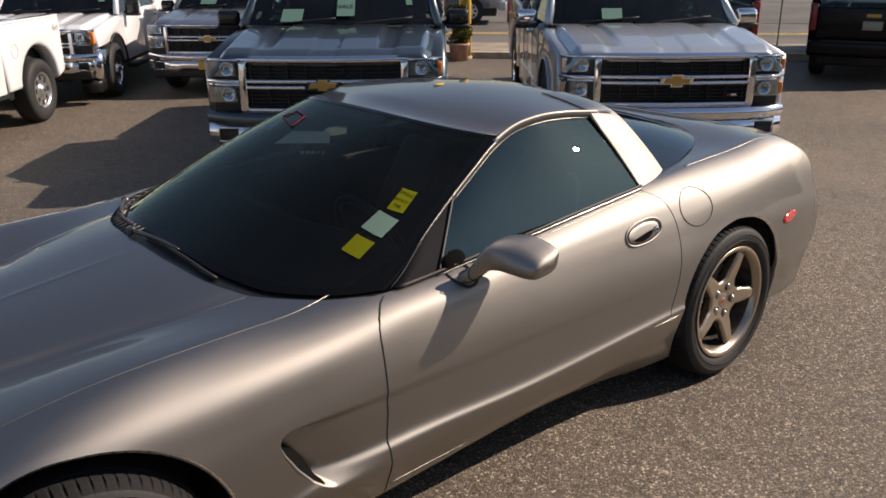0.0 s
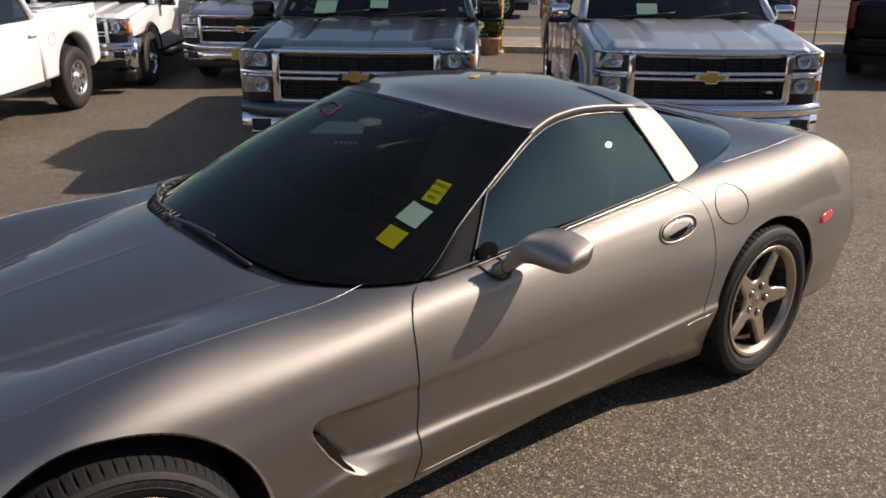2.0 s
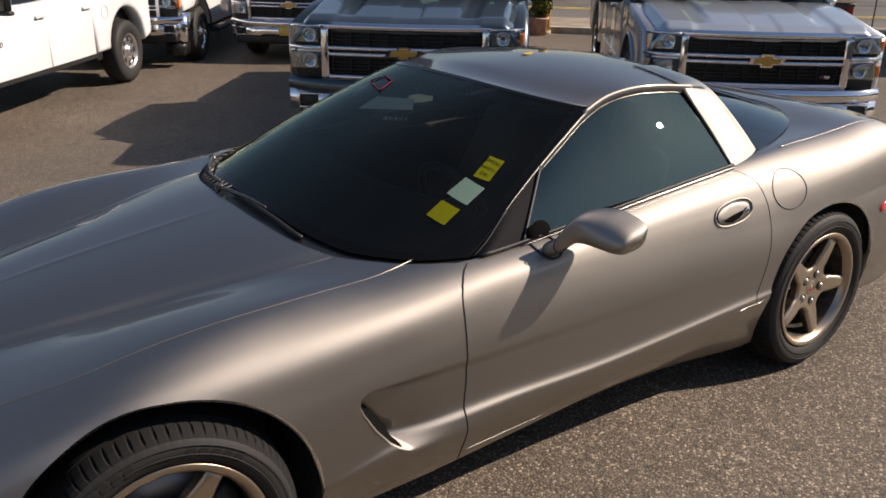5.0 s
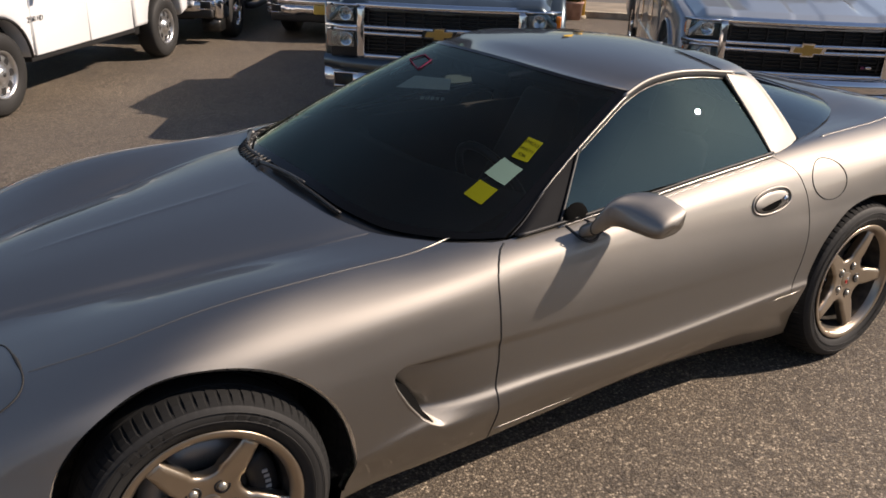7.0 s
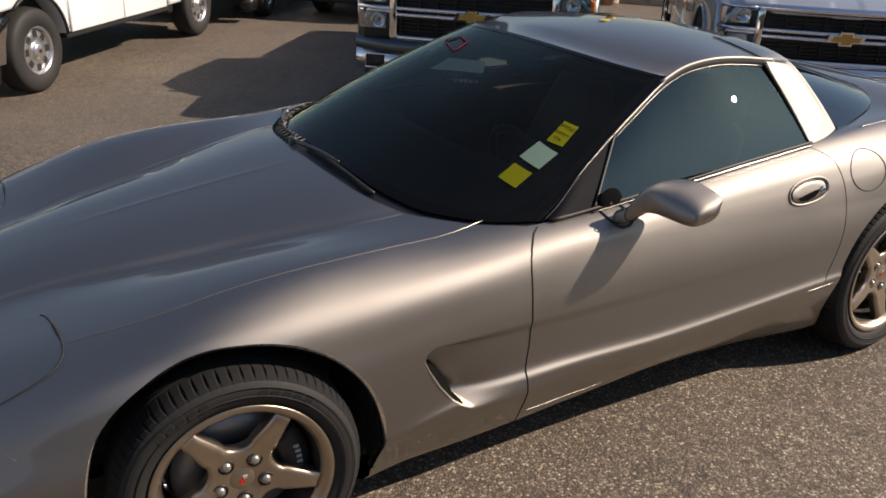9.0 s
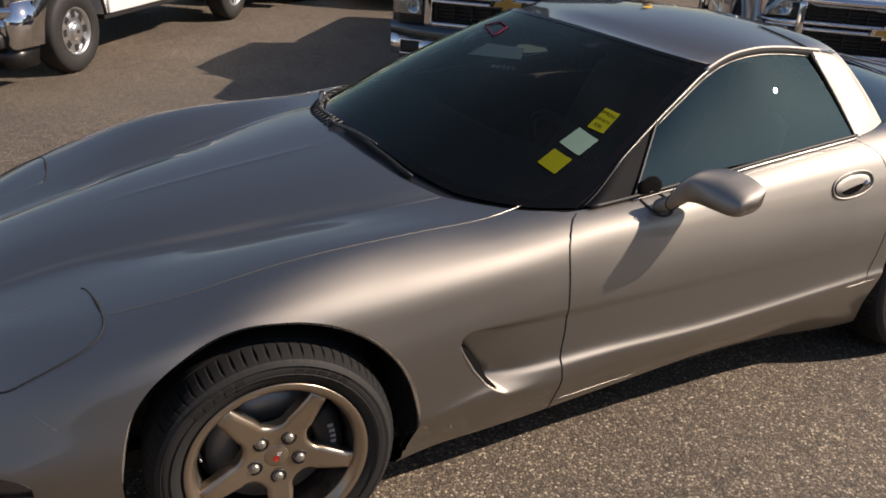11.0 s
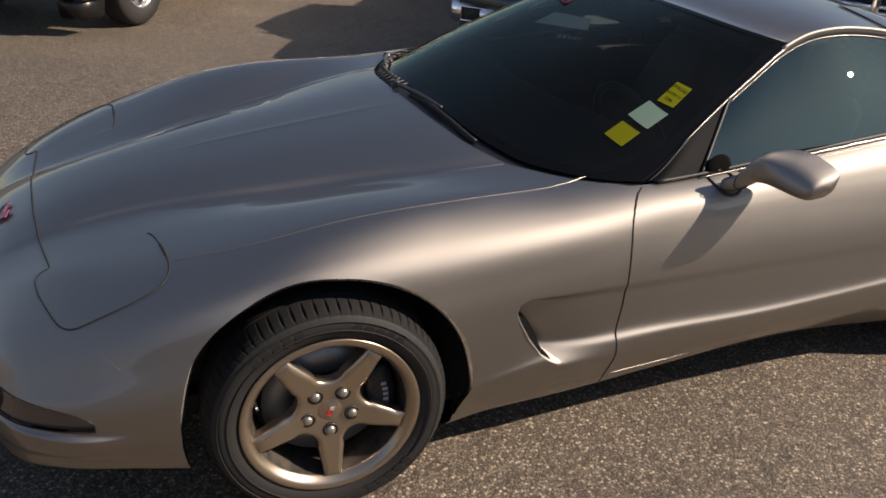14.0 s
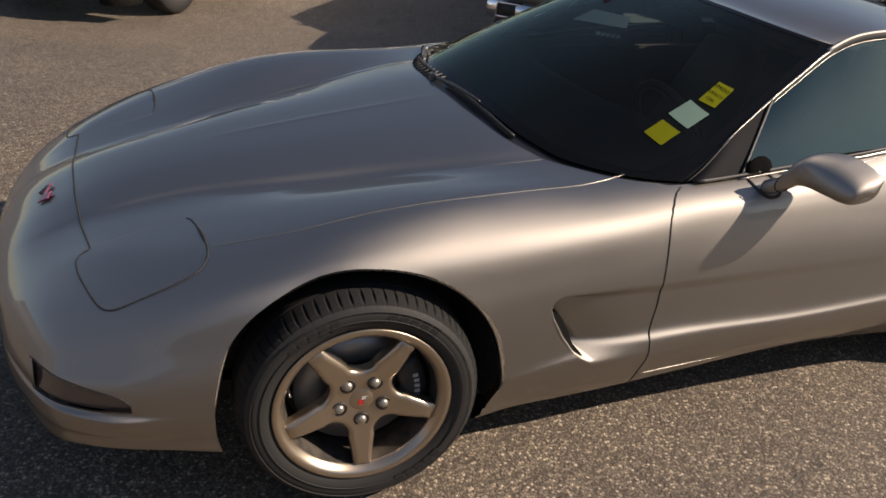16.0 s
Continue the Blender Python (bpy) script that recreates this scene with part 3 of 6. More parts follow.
def revolve(profile, segments, bm=None, m=Matrix(), wobble=None):
    """A body of revolution about the y axis from (radius, y) points."""
    bm = bm or bmesh.new()
    rings = []
    for k in range(segments):
        a = 2 * math.pi * k / segments
        ring = []
        for n, (r, y) in enumerate(profile):
            rr = r + (wobble(k, n) if wobble else 0)
            ring.append(bm.verts.new(m @ Vector((rr * math.cos(a), y, rr * math.sin(a)))))
        rings.append(ring)
    for k in range(segments):
        a, b = rings[k], rings[(k + 1) % segments]
        for n in range(len(profile) - 1):
            bm.faces.new((a[n], a[n + 1], b[n + 1], b[n]))
    bmesh.ops.recalc_face_normals(bm, faces=bm.faces)
    return bm


def ellipse(cx, cz, rx, rz, lean=0.0, n=32, power=2.0):
    out = []
    for k in range(n):
        a = 2 * math.pi * k / n
        c, s = math.cos(a), math.sin(a)
        u = rx * math.copysign(abs(c) ** (2 / power), c)
        v = rz * math.copysign(abs(s) ** (2 / power), s)
        out.append((cx + u * math.cos(lean) - v * math.sin(lean), cz + u * math.sin(lean) + v * math.cos(lean)))
    return out


def lens_mesh(points, mid, raise_by):
    """A shallow domed cap over a closed outline."""
    bm = bmesh.new()
    rings = []
    for f, up in ((1.0, 0.0), (0.92, 0.75), (0.6, 1.0)):
        rings.append([bm.verts.new(Vector(mid).lerp(Vector(p), f) + Vector(raise_by) * up) for p in points])
    n = len(points)
    for a, b in zip(rings, rings[1:]):
        for k in range(n):
            bm.faces.new((a[k], a[(k + 1) % n], b[(k + 1) % n], b[k]))
    bm.faces.new(rings[-1])
    bmesh.ops.recalc_face_normals(bm, faces=bm.faces)
    return bm


def seam(path, r=0.0022, mat=None, owner_ob=None, closed=False):
    return part("panel_gap", tube(path, r, 6, closed), mat or GAP, owner_ob or CAR)


# ---- shut lines ----
NEAR_FAR = (-1, 1)
for s in NEAR_FAR:
    seam([side_pt(np.interp(z, [0.18, 0.25, 0.4, 0.5, 0.62, 0.74, 0.765, 0.785, 0.8, 0.809, 0.815], [0.878, 0.86, 0.842, 0.848, 0.842, 0.836, 0.84, 0.852, 0.872, 0.892, 0.918]), z, s, -0.0008) for z in [*np.linspace(0.18, 0.76, 44), *np.linspace(0.765, 0.815, 16)]], 0.003)
    path = [side_pt(np.interp(z, [0.42, 0.509, 0.57, 0.628, 0.69, 0.736, 0.785, 0.827, 0.86, 0.885, 0.913], [2.185, 2.215, 2.228, 2.234, 2.232, 2.226, 2.215, 2.198, 2.18, 2.16, 2.105]), z, s, -0.0008) for z in np.linspace(0.42, 0.908, 34)]
    seam(path)
    seam([side_pt(x, 0.403 + 0.008 * (x - 2.1) / 0.2, s, 0.001) for x in np.linspace(2.08, 2.24, 10)], 0.0011, EDGE)
    seam([side_pt(x, 0.232 + 0.01 * (x - 0.86), s, 0.0005) for x in np.linspace(0.875, 1.2, 16)], lambda t: 0.0022 - 0.0016 * t, EDGE)
    seam([top_pt(x, s * curve_value([(-0.34, 0.628), (-0.15, 0.688), (0.1, 0.713), (0.5, 0.72), (0.7, 0.715), (0.82, 0.69)], x), 0.0004) for x in np.linspace(-0.33, 0.80, 120)], 0.0014, EDGE)
    # trunk lid, fuel door, headlamp cover, bumper joint
    seam([top_pt(x, s * np.interp(x, [2.45, 3.15], [0.745, 0.722]), 0.001) for x in np.linspace(2.47, 3.2, 30)], 0.0018, EDGE)
    hl = [(-0.608, 0.43), (-0.632, 0.432), (-0.646, 0.455), (-0.643, 0.5), (-0.638, 0.535), (-0.617, 0.622), (-0.6, 0.668), (-0.575, 0.693), (-0.54, 0.703), (-0.458, 0.715), (-0.395, 0.712), (-0.362, 0.695), (-0.344, 0.655), (-0.344, 0.576), (-0.352, 0.48), (-0.362, 0.432), (-0.385, 0.418), (-0.46, 0.418), (-0.55, 0.424)]
    dense = hl
    for _ in range(3):                                   # round the corners off
        dense = [(p[0] * w + q[0] * (1 - w), p[1] * w + q[1] * (1 - w)) for p, q in zip(dense, dense[1:] + dense[:1]) for w in (0.75, 0.25)]
    gap = [top_pt(x, s * y, -0.0004) for x, y in dense if x > -0.352 and y < curve_value(L_CR_Y, x)]
    gap.sort(key=lambda p: s * p.y)
    seam(gap, lambda t: 0.0014 + 0.0042 * math.sin(math.pi * t))
    ring = [top_pt(x, s * y, -0.0004) if y < curve_value(L_CR_Y, x) else side_pt(x, side_z(x, y), s, -0.0008) for x, y in dense]
    first = next(k for k in range(len(dense)) if dense[k][1] > 0.43 and dense[k - 1][1] <= 0.43)
    ring, flat_y = ring[first:] + ring[:first], [q[1] for q in dense[first:] + dense[:first]]
    last = max(k for k in range(len(ring)) if flat_y[k] > 0.43)
    seam(ring[: last + 1], 0.0028)
    seam(ring[last:] + ring[:1], 0.0009, EDGE)
    if s < 0:                                            # a scratch on the bumper's corner
        part("scratch", tube([side_pt(x, z, s, -0.0004) for x, z in zip(np.linspace(-0.535, -0.487, 8), np.linspace(0.545, 0.51, 8))], 0.0008, 5), EDGE, CAR)
seam([side_pt(x, z, -1, 0.0006) for x, z in ellipse(2.35, 0.818, 0.099, 0.071, -0.2, 40)], 0.0018, None, None, True)
seam([top_pt(np.interp(abs(y), [0, 0.11, 0.265, 0.425], [-0.634, -0.634, -0.625, -0.608]), y, 0.0003) for y in np.linspace(-0.425, 0.425, 50)], 0.003)

# wheel-arch returns and dark liners
for n, (cx, cz, r) in enumerate(ARCH):
    for s in NEAR_FAR:
        a0 = math.asin((0.205 - cz) / r)
        ang = np.linspace(a0, math.pi - a0, 60)
        swell = lambda a: arch_r(n, math.cos(a), math.sin(a))
        rim_pts = [side_pt(cx + swell(a) * math.cos(a), max(cz + swell(a) * math.sin(a), 0.19), s) for a in ang]
        bm = bmesh.new()
        rows = []
        for p in rim_pts:
            inward = Vector((cx - p.x, 0, cz - p.z)).normalized()
            rows.append([bm.verts.new(p + inward * i * ease(p.z, 0.26, 0.42) + Vector((0, -s * d, 0))) for i, d in ((0.0, 0.0), (0.003, 0.0015), (0.009, 0.005), (0.011, 0.009), (0.011, 0.03))])
        for a, b in zip(rows, rows[1:]):
            for k in range(4):
                bm.faces.new((a[k], a[k + 1], b[k + 1], b[k]))
        part("wheel_arch_lip", bm, PEWTER, CAR)
        bm = bmesh.new()
        rows = [[bm.verts.new((cx + (swell(a) + 0.015) * math.cos(a), s * y, max(cz + (swell(a) + 0.012) * math.sin(a), 0.18))) for y in (0.9, 0.75, 0.5)] for a in np.linspace(-0.3, math.pi + 0.3, 40)]
        for i, p in enumerate(rows):
            for v in p[:1]:
                q = side_pt(v.co.x, min(max(v.co.z, 0.22), 0.72), s, -0.012)
                v.co.y = q.y
        for a, b in zip(rows, rows[1:]):
            for k in range(2):
                bm.faces.new((a[k], a[k + 1], b[k + 1], b[k]))
        bm.faces.new([p[2] for p in rows])
        part("wheel_well_liner", bm, LINER, CAR)

# dark inlet in the depth of the cove
def vent_x(z):
    return float(np.interp(z, [0.35, 0.39, 0.45, 0.51, 0.54, 0.56], [0.65, 0.592, 0.545, 0.51, 0.498, 0.503]))


for s in NEAR_FAR:
    inlet_z = lambda k: 0.372 + 0.163 * k
    part("side_vent", ruled(lambda k: side_pt(vent_x(inlet_z(k)) + 0.001, inlet_z(k), s, 0.002), lambda k: side_pt(vent_x(inlet_z(k)) + 0.004 + 0.03 * math.sin(math.pi * k) ** 0.7, inlet_z(k), s, 0.003), 60, 2), INLET, CAR)

# rolled lip round the front of the side vent
for s in NEAR_FAR:
    part("vent_lip", tube([side_pt(np.interp(z, [0.35, 0.39, 0.45, 0.51, 0.54, 0.56], [0.645, 0.59, 0.543, 0.508, 0.497, 0.5]) - 0.004, z, s, -0.002) for z in np.linspace(0.362, 0.556, 40)], lambda t: 0.0015 + 0.004 * math.sin(math.pi * t), 8), PEWTER, CAR)

# floor pan, which keeps the underside dark
bm = bmesh.new()
for x0, x1, w in ((-0.7, -0.42, 0.6), (-0.42, 0.42, 0.55), (0.42, 2.2, 0.76), (2.2, 3.1, 0.55), (3.1, 3.55, 0.65)):
    box(bm, x0, x1, -w, w, 0.155, 0.21)
part("floor_pan", bm, BLACK, CAR, smooth=False)


# ---- glasshouse ----
def foot(u):
    y = (2 * u - 1) * 0.772
    t = abs(y) / 0.772
    x = shield_x(y) + 0.012 + 0.05 * (1 - t**2) + 0.055 * t**8
    return Vector((x, y, top_pt(shield_x(y), min(abs(y), 0.74)).z + 0.012 * (1 - t * t) - 0.002))


def header(u):
    v = 2 * u - 1
    return Vector((1.415 + 0.165 * abs(v) ** 4, v * 0.565, 1.2 - 0.047 * abs(v) ** 3))


def screen_pt(u, v, out=0.0):
    p = foot(u).lerp(header(u), v) + Vector((0, 0, 0.03)) * (4 * v * (1 - v)) * (1 - (2 * u - 1) ** 4)
    return p + Vector((-0.35, 0, 0.9)) * out


def screen_mesh(nu, nv):
    bm = bmesh.new()
    g = [[bm.verts.new(screen_pt(i / nu, j / nv)) for j in range(nv + 1)] for i in range(nu + 1)]
    for i in range(nu):
        for j in range(nv):
            bm.faces.new((g[i][j], g[i + 1][j], g[i + 1][j + 1], g[i][j + 1]))
    bmesh.ops.recalc_face_normals(bm, faces=bm.faces)
    return bm


glass_ob = part("windscreen", screen_mesh(48, 24), GLASS, CAR, "dark tinted windscreen")
RAIL = ([0.953, 1.005, 1.119, 1.236, 1.42, 1.595, 1.66, 1.78, 1.92, 2.05, 2.15, 2.3], [0.765, 0.757, 0.72, 0.68, 0.624, 0.578, 0.57, 0.57, 0.576, 0.585, 0.59, 0.59], [0.808, 0.84, 0.916, 0.977, 1.068, 1.148, 1.17, 1.19, 1.19, 1.178, 1.168, 1.14])
RY, RZ = list(zip(RAIL[0], RAIL[1])), list(zip(RAIL[0], RAIL[2]))


def rail(x, s=-1, out=0.0):
    """The line of the screen pillar and roof rail above the side window."""
    return Vector((x, s * (curve_value(RY, x) + out), curve_value(RZ, x)))


def belt(x, s=-1):
    return Vector((x, s * (curve_value(L_CR_Y, x) + 0.004), curve_value(L_CR_Z, x) + 0.004))


# black border of the screen, cowl panel
for a, b in ((0.0, 0.035), (0.975, 1.0)):
    part("windscreen_border", ruled(lambda k: screen_pt(k, a, 0.0015), lambda k: screen_pt(k, b, 0.0015), 40, 3), FRIT, glass_ob)
for s in (0, 1):
    part("windscreen_border", ruled(lambda k: screen_pt(s, k, 0.0018), lambda k: screen_pt(abs(s - 0.012), k, 0.0018), 24, 2), FRIT, glass_ob)
part("cowl_panel", ruled(lambda u: Vector((shield_x((2 * u - 1) * 0.772) - 0.006, (2 * u - 1) * 0.772, top_pt(shield_x((2 * u - 1) * 0.772), (2 * u - 1) * 0.74).z - 0.01)), lambda u: foot(u) + Vector((0.01, 0, -0.004)), 60, 3, (0, 0, -0.004)), COWL, CAR, "black plastic cowl below the windscreen")

for k in range(16):
    u = 0.6 + 0.375 * k / 15
    lo, hi = Vector((shield_x((2 * u - 1) * 0.772) + 0.004, (2 * u - 1) * 0.772, top_pt(shield_x((2 * u - 1) * 0.772), (2 * u - 1) * 0.74).z - 0.004)), foot(u) + Vector((0.004, 0, 0.002))
    part("cowl_rib", tube([lo, lo.lerp(hi, 0.5) + Vector((0, 0.004, 0.003)), hi], 0.0035, 6), COWL_RIB, CAR)

for s in NEAR_FAR:
    # screen pillar: black moulding with a bright edge
    part("screen_pillar", ruled(lambda u: rail(0.955 + 0.64 * u, s, 0.002), lambda u: screen_pt(0.0 if s < 0 else 1.0, u, 0.002), 30, 4, (0, s * 0.003, 0.003)), FRIT, CAR)
    part("pillar_trim", tube([rail(x, s, 0.004) + Vector((0, 0, 0.001)) for x in np.linspace(1.1, 1.57, 28)], lambda t: 0.0018 + 0.0018 * min(1.0, 2.5 * t), 8), EDGE, CAR, "bright edge of the screen pillar")
    part("pillar_trim", tube([rail(x, s, 0.006) for x in np.linspace(0.96, 1.12, 12)], 0.003, 6), BLACK, CAR)
    # side window and its front quarter
    win = part("side_window", ruled(lambda u: belt(1.115 + 1.01 * u, s), lambda u: rail(1.29 + 0.765 * u, s, -0.004) - Vector((0, 0, 0.015)), 36, 14, (0, s * 0.008, 0)), GLASS_SIDE if s < 0 else GLASS_FAR, CAR)
    part("window_sail", ruled(lambda u: belt(0.97 + 0.16 * u, s) + Vector((0, s * 0.002, 0)), lambda u: rail(0.975 + 0.335 * u, s, -0.002), 12, 8, (0, s * 0.004, 0)), SAIL, win, "grey plastic corner of the window")
    part("window_seal", tube([belt(x, s) + Vector((0, s * 0.006, 0.004)) for x in np.linspace(0.97, 2.13, 40)], 0.006, 6), BLACK, win)
    part("belt_trim", tube([belt(x, s) + Vector((0, s * 0.014, -0.003)) for x in np.linspace(1.12, 2.14, 40)], 0.0024, 6), SATIN, win)
    for drop, r, mat in ((0.005, 0.0026, GAP), (0.0095, 0.0014, EDGE)):                # the outer sweep strip, and a bright bead added as the door edge's highlight
        part("belt_strip", tube([side_pt(x, curve_value(L_CR_Z, x) - drop, s, 0.0006) for x in np.linspace(1.26, 2.12, 36)], r, 6), mat, win)
    part("window_seal", ruled(lambda u: rail(1.2 + 0.87 * u, s, 0.003), lambda u: rail(1.2 + 0.87 * u, s, 0.002) - Vector((0, 0, 0.019)), 40, 3, (0, s * 0.003, 0)), BLACK, win)
    part("glass_edge", tube([rail(x, s, 0.004) - Vector((0, 0, 0.019)) for x in np.linspace(1.31, 2.04, 40)], 0.0016, 6), EDGE, win, "bright lower edge of the window seal")
    part("window_seal", tube([belt(1.128, s).lerp(rail(1.305, s, -0.004), k / 12) + Vector((0, s * 0.009, 0)) for k in range(13)], 0.005, 6), BLACK, win)
    part("window_seal", tube([belt(2.125, s).lerp(rail(2.05, s, -0.008), k / 12) + Vector((0, s * 0.008 * 4 * (k / 12) * (1 - k / 12), 0)) for k in range(13)], 0.006, 6), BLACK, win)
    jitter = random.Random(4)
    part("sill_strip", ruled(lambda u: belt(1.36 + 0.36 * u, s) + Vector((0, s * 0.0095, 0.002)), lambda u: belt(1.36 + 0.36 * u, s) + Vector((0, s * 0.0085, 0.004 + 0.021 * (1 - u) * ease(u, -0.1, 0.12) + 0.003 * jitter.random())), 40, 2), INLET, win, "loose black rubber along the window sill")


def roof_pt(x, v):
    ye, ze = curve_value(RY, x), curve_value(RZ, x)
    mid = curve_value([(1.38, 1.19), (1.55, 1.215), (1.8, 1.228), (2.0, 1.227), (2.15, 1.218), (2.3, 1.202)], x)
    return Vector((x, v * ye, ze + (mid - ze) * (1 - abs(v) ** 1.9)))


bm = bmesh.new()
g = []
for i in range(37):
    row = []
    for j in range(49):
        v = j / 24 - 1
        x0 = header((v + 1) / 2).x
        x = x0 + (2.24 - 0.05 * v * v - x0) * i / 36
        q = roof_pt(max(x, 1.585 if abs(v) > 0.97 else x), v)
        if i == 0:
            q = header((v + 1) / 2) + Vector((0, 0, 0.003))
        row.append(bm.verts.new((x, q.y if abs(v) > 0.9 or i > 8 else header((v + 1) / 2).y * (1 - i / 9) + q.y * (i / 9), q.z if i > 6 else header((v + 1) / 2).z * (1 - i / 7) + q.z * (i / 7))))
    g.append(row)
for i in range(36):
    for j in range(48):
        bm.faces.new((g[i][j], g[i][j + 1], g[i + 1][j + 1], g[i + 1][j]))
bmesh.ops.recalc_face_normals(bm, faces=bm.faces)
bmesh.ops.smooth_vert(bm, verts=[v for row in g[2:-2] for v in row[2:-2]], factor=0.5, use_axis_z=True)
roof = part("roof", bm, PEWTER, CAR)
for s in NEAR_FAR:
    if s < 0:
        part("roof_rail", tube([rail(x, s, -0.002) + Vector((0, 0, 0.003)) for x in np.linspace(1.56, 2.1, 30)], lambda t: 0.007, 8), PEWTER, roof)
# broad roof pillars, carried over the roof behind the lift-out panel
for s in NEAR_FAR:
    bm = bmesh.new()
    g = []
    for i in range(17):
        u = i / 16
        lo = Vector((2.118 + 0.245 * u, s * (curve_value(L_CR_Y, 2.118 + 0.245 * u) + 0.006 - 0.055 * u * u), curve_value(L_CR_Z, 2.118 + 0.245 * u)))
        hi = rail(2.056 + 0.175 * u, s, -0.045 * u * u) + Vector((0, 0, 0.005 + 0.016 * u))
        row = [lo.lerp(hi, k / 16) + Vector((0.0, s * 0.016, 0.012)) * (4 * k / 16 * (1 - k / 16)) * (0.15 + 0.75 * math.sin(math.pi * min(u, 0.9))) for k in range(17)]
        for k in range(1, 13):
            v = 1 - 0.5 * k / 12
            x = (2.056 + 0.055 * (k / 12) ** 0.7) * (1 - u) + (2.235 - 0.02 * v * v) * u
            q = roof_pt(x, s * v) + Vector((0, 0, 0.003 + 0.012 * u * (1 - k / 12)))
            row.append(q.lerp(hi, max(0.0, 0.5 - 0.17 * k)))
        for _ in range(18):                              # the shoulder is round, more so towards the rear
            row = [q if k in (0, len(row) - 1) else q.lerp((row[k - 1] + row[k + 1]) / 2, 0.9 * u * ease(k, 4, 10)) for k, q in enumerate(row)]
        g.append([bm.verts.new(q + Vector((0, 0, 0.004 * u))) for q in row])
    for a, b in zip(g, g[1:]):
        for k in range(len(a) - 1):
            bm.faces.new((a[k], a[k + 1], b[k + 1], b[k]))
    bmesh.ops.recalc_face_normals(bm, faces=bm.faces)
    part("roof_pillar", bm, PEWTER, CAR)
    seam([Vector(g_) for g_ in [roof_pt(2.05 + 0.055 * (k / 12) ** 0.7, s * (1 - 0.5 * k / 12)) + Vector((0, 0, 0.0035)) for k in range(13)]], 0.0018, GAP)
part("rear_window", ruled(lambda u: Vector((rear_x((2 * u - 1) * 0.715) + 0.012, (2 * u - 1) * 0.715, 0.957 - 0.032 * abs(2 * u - 1) ** 3)), lambda u: Vector((2.25 - 0.035 * (2 * u - 1) ** 2, (2 * u - 1) * 0.545, 1.152 - 0.04 * abs(2 * u - 1) ** 3)), 40, 16, (0.0, 0, 0.015)), GLASS_REAR, CAR)

part("rear_header", ruled(lambda u: roof_pt(2.2 - 0.04 * (2 * u - 1) ** 2, 2 * u - 1) - Vector((0, 0, 0.006)), lambda u: Vector((2.26 - 0.035 * (2 * u - 1) ** 2, (2 * u - 1) * 0.55, 1.15 - 0.04 * abs(2 * u - 1) ** 3)), 30, 3), PEWTER, roof)

# ---- wheels ----
SPOKE = [(0.206, 0.0235), (0.185, 0.0255), (0.16, 0.0285), (0.135, 0.0318), (0.1129, 0.0352)]


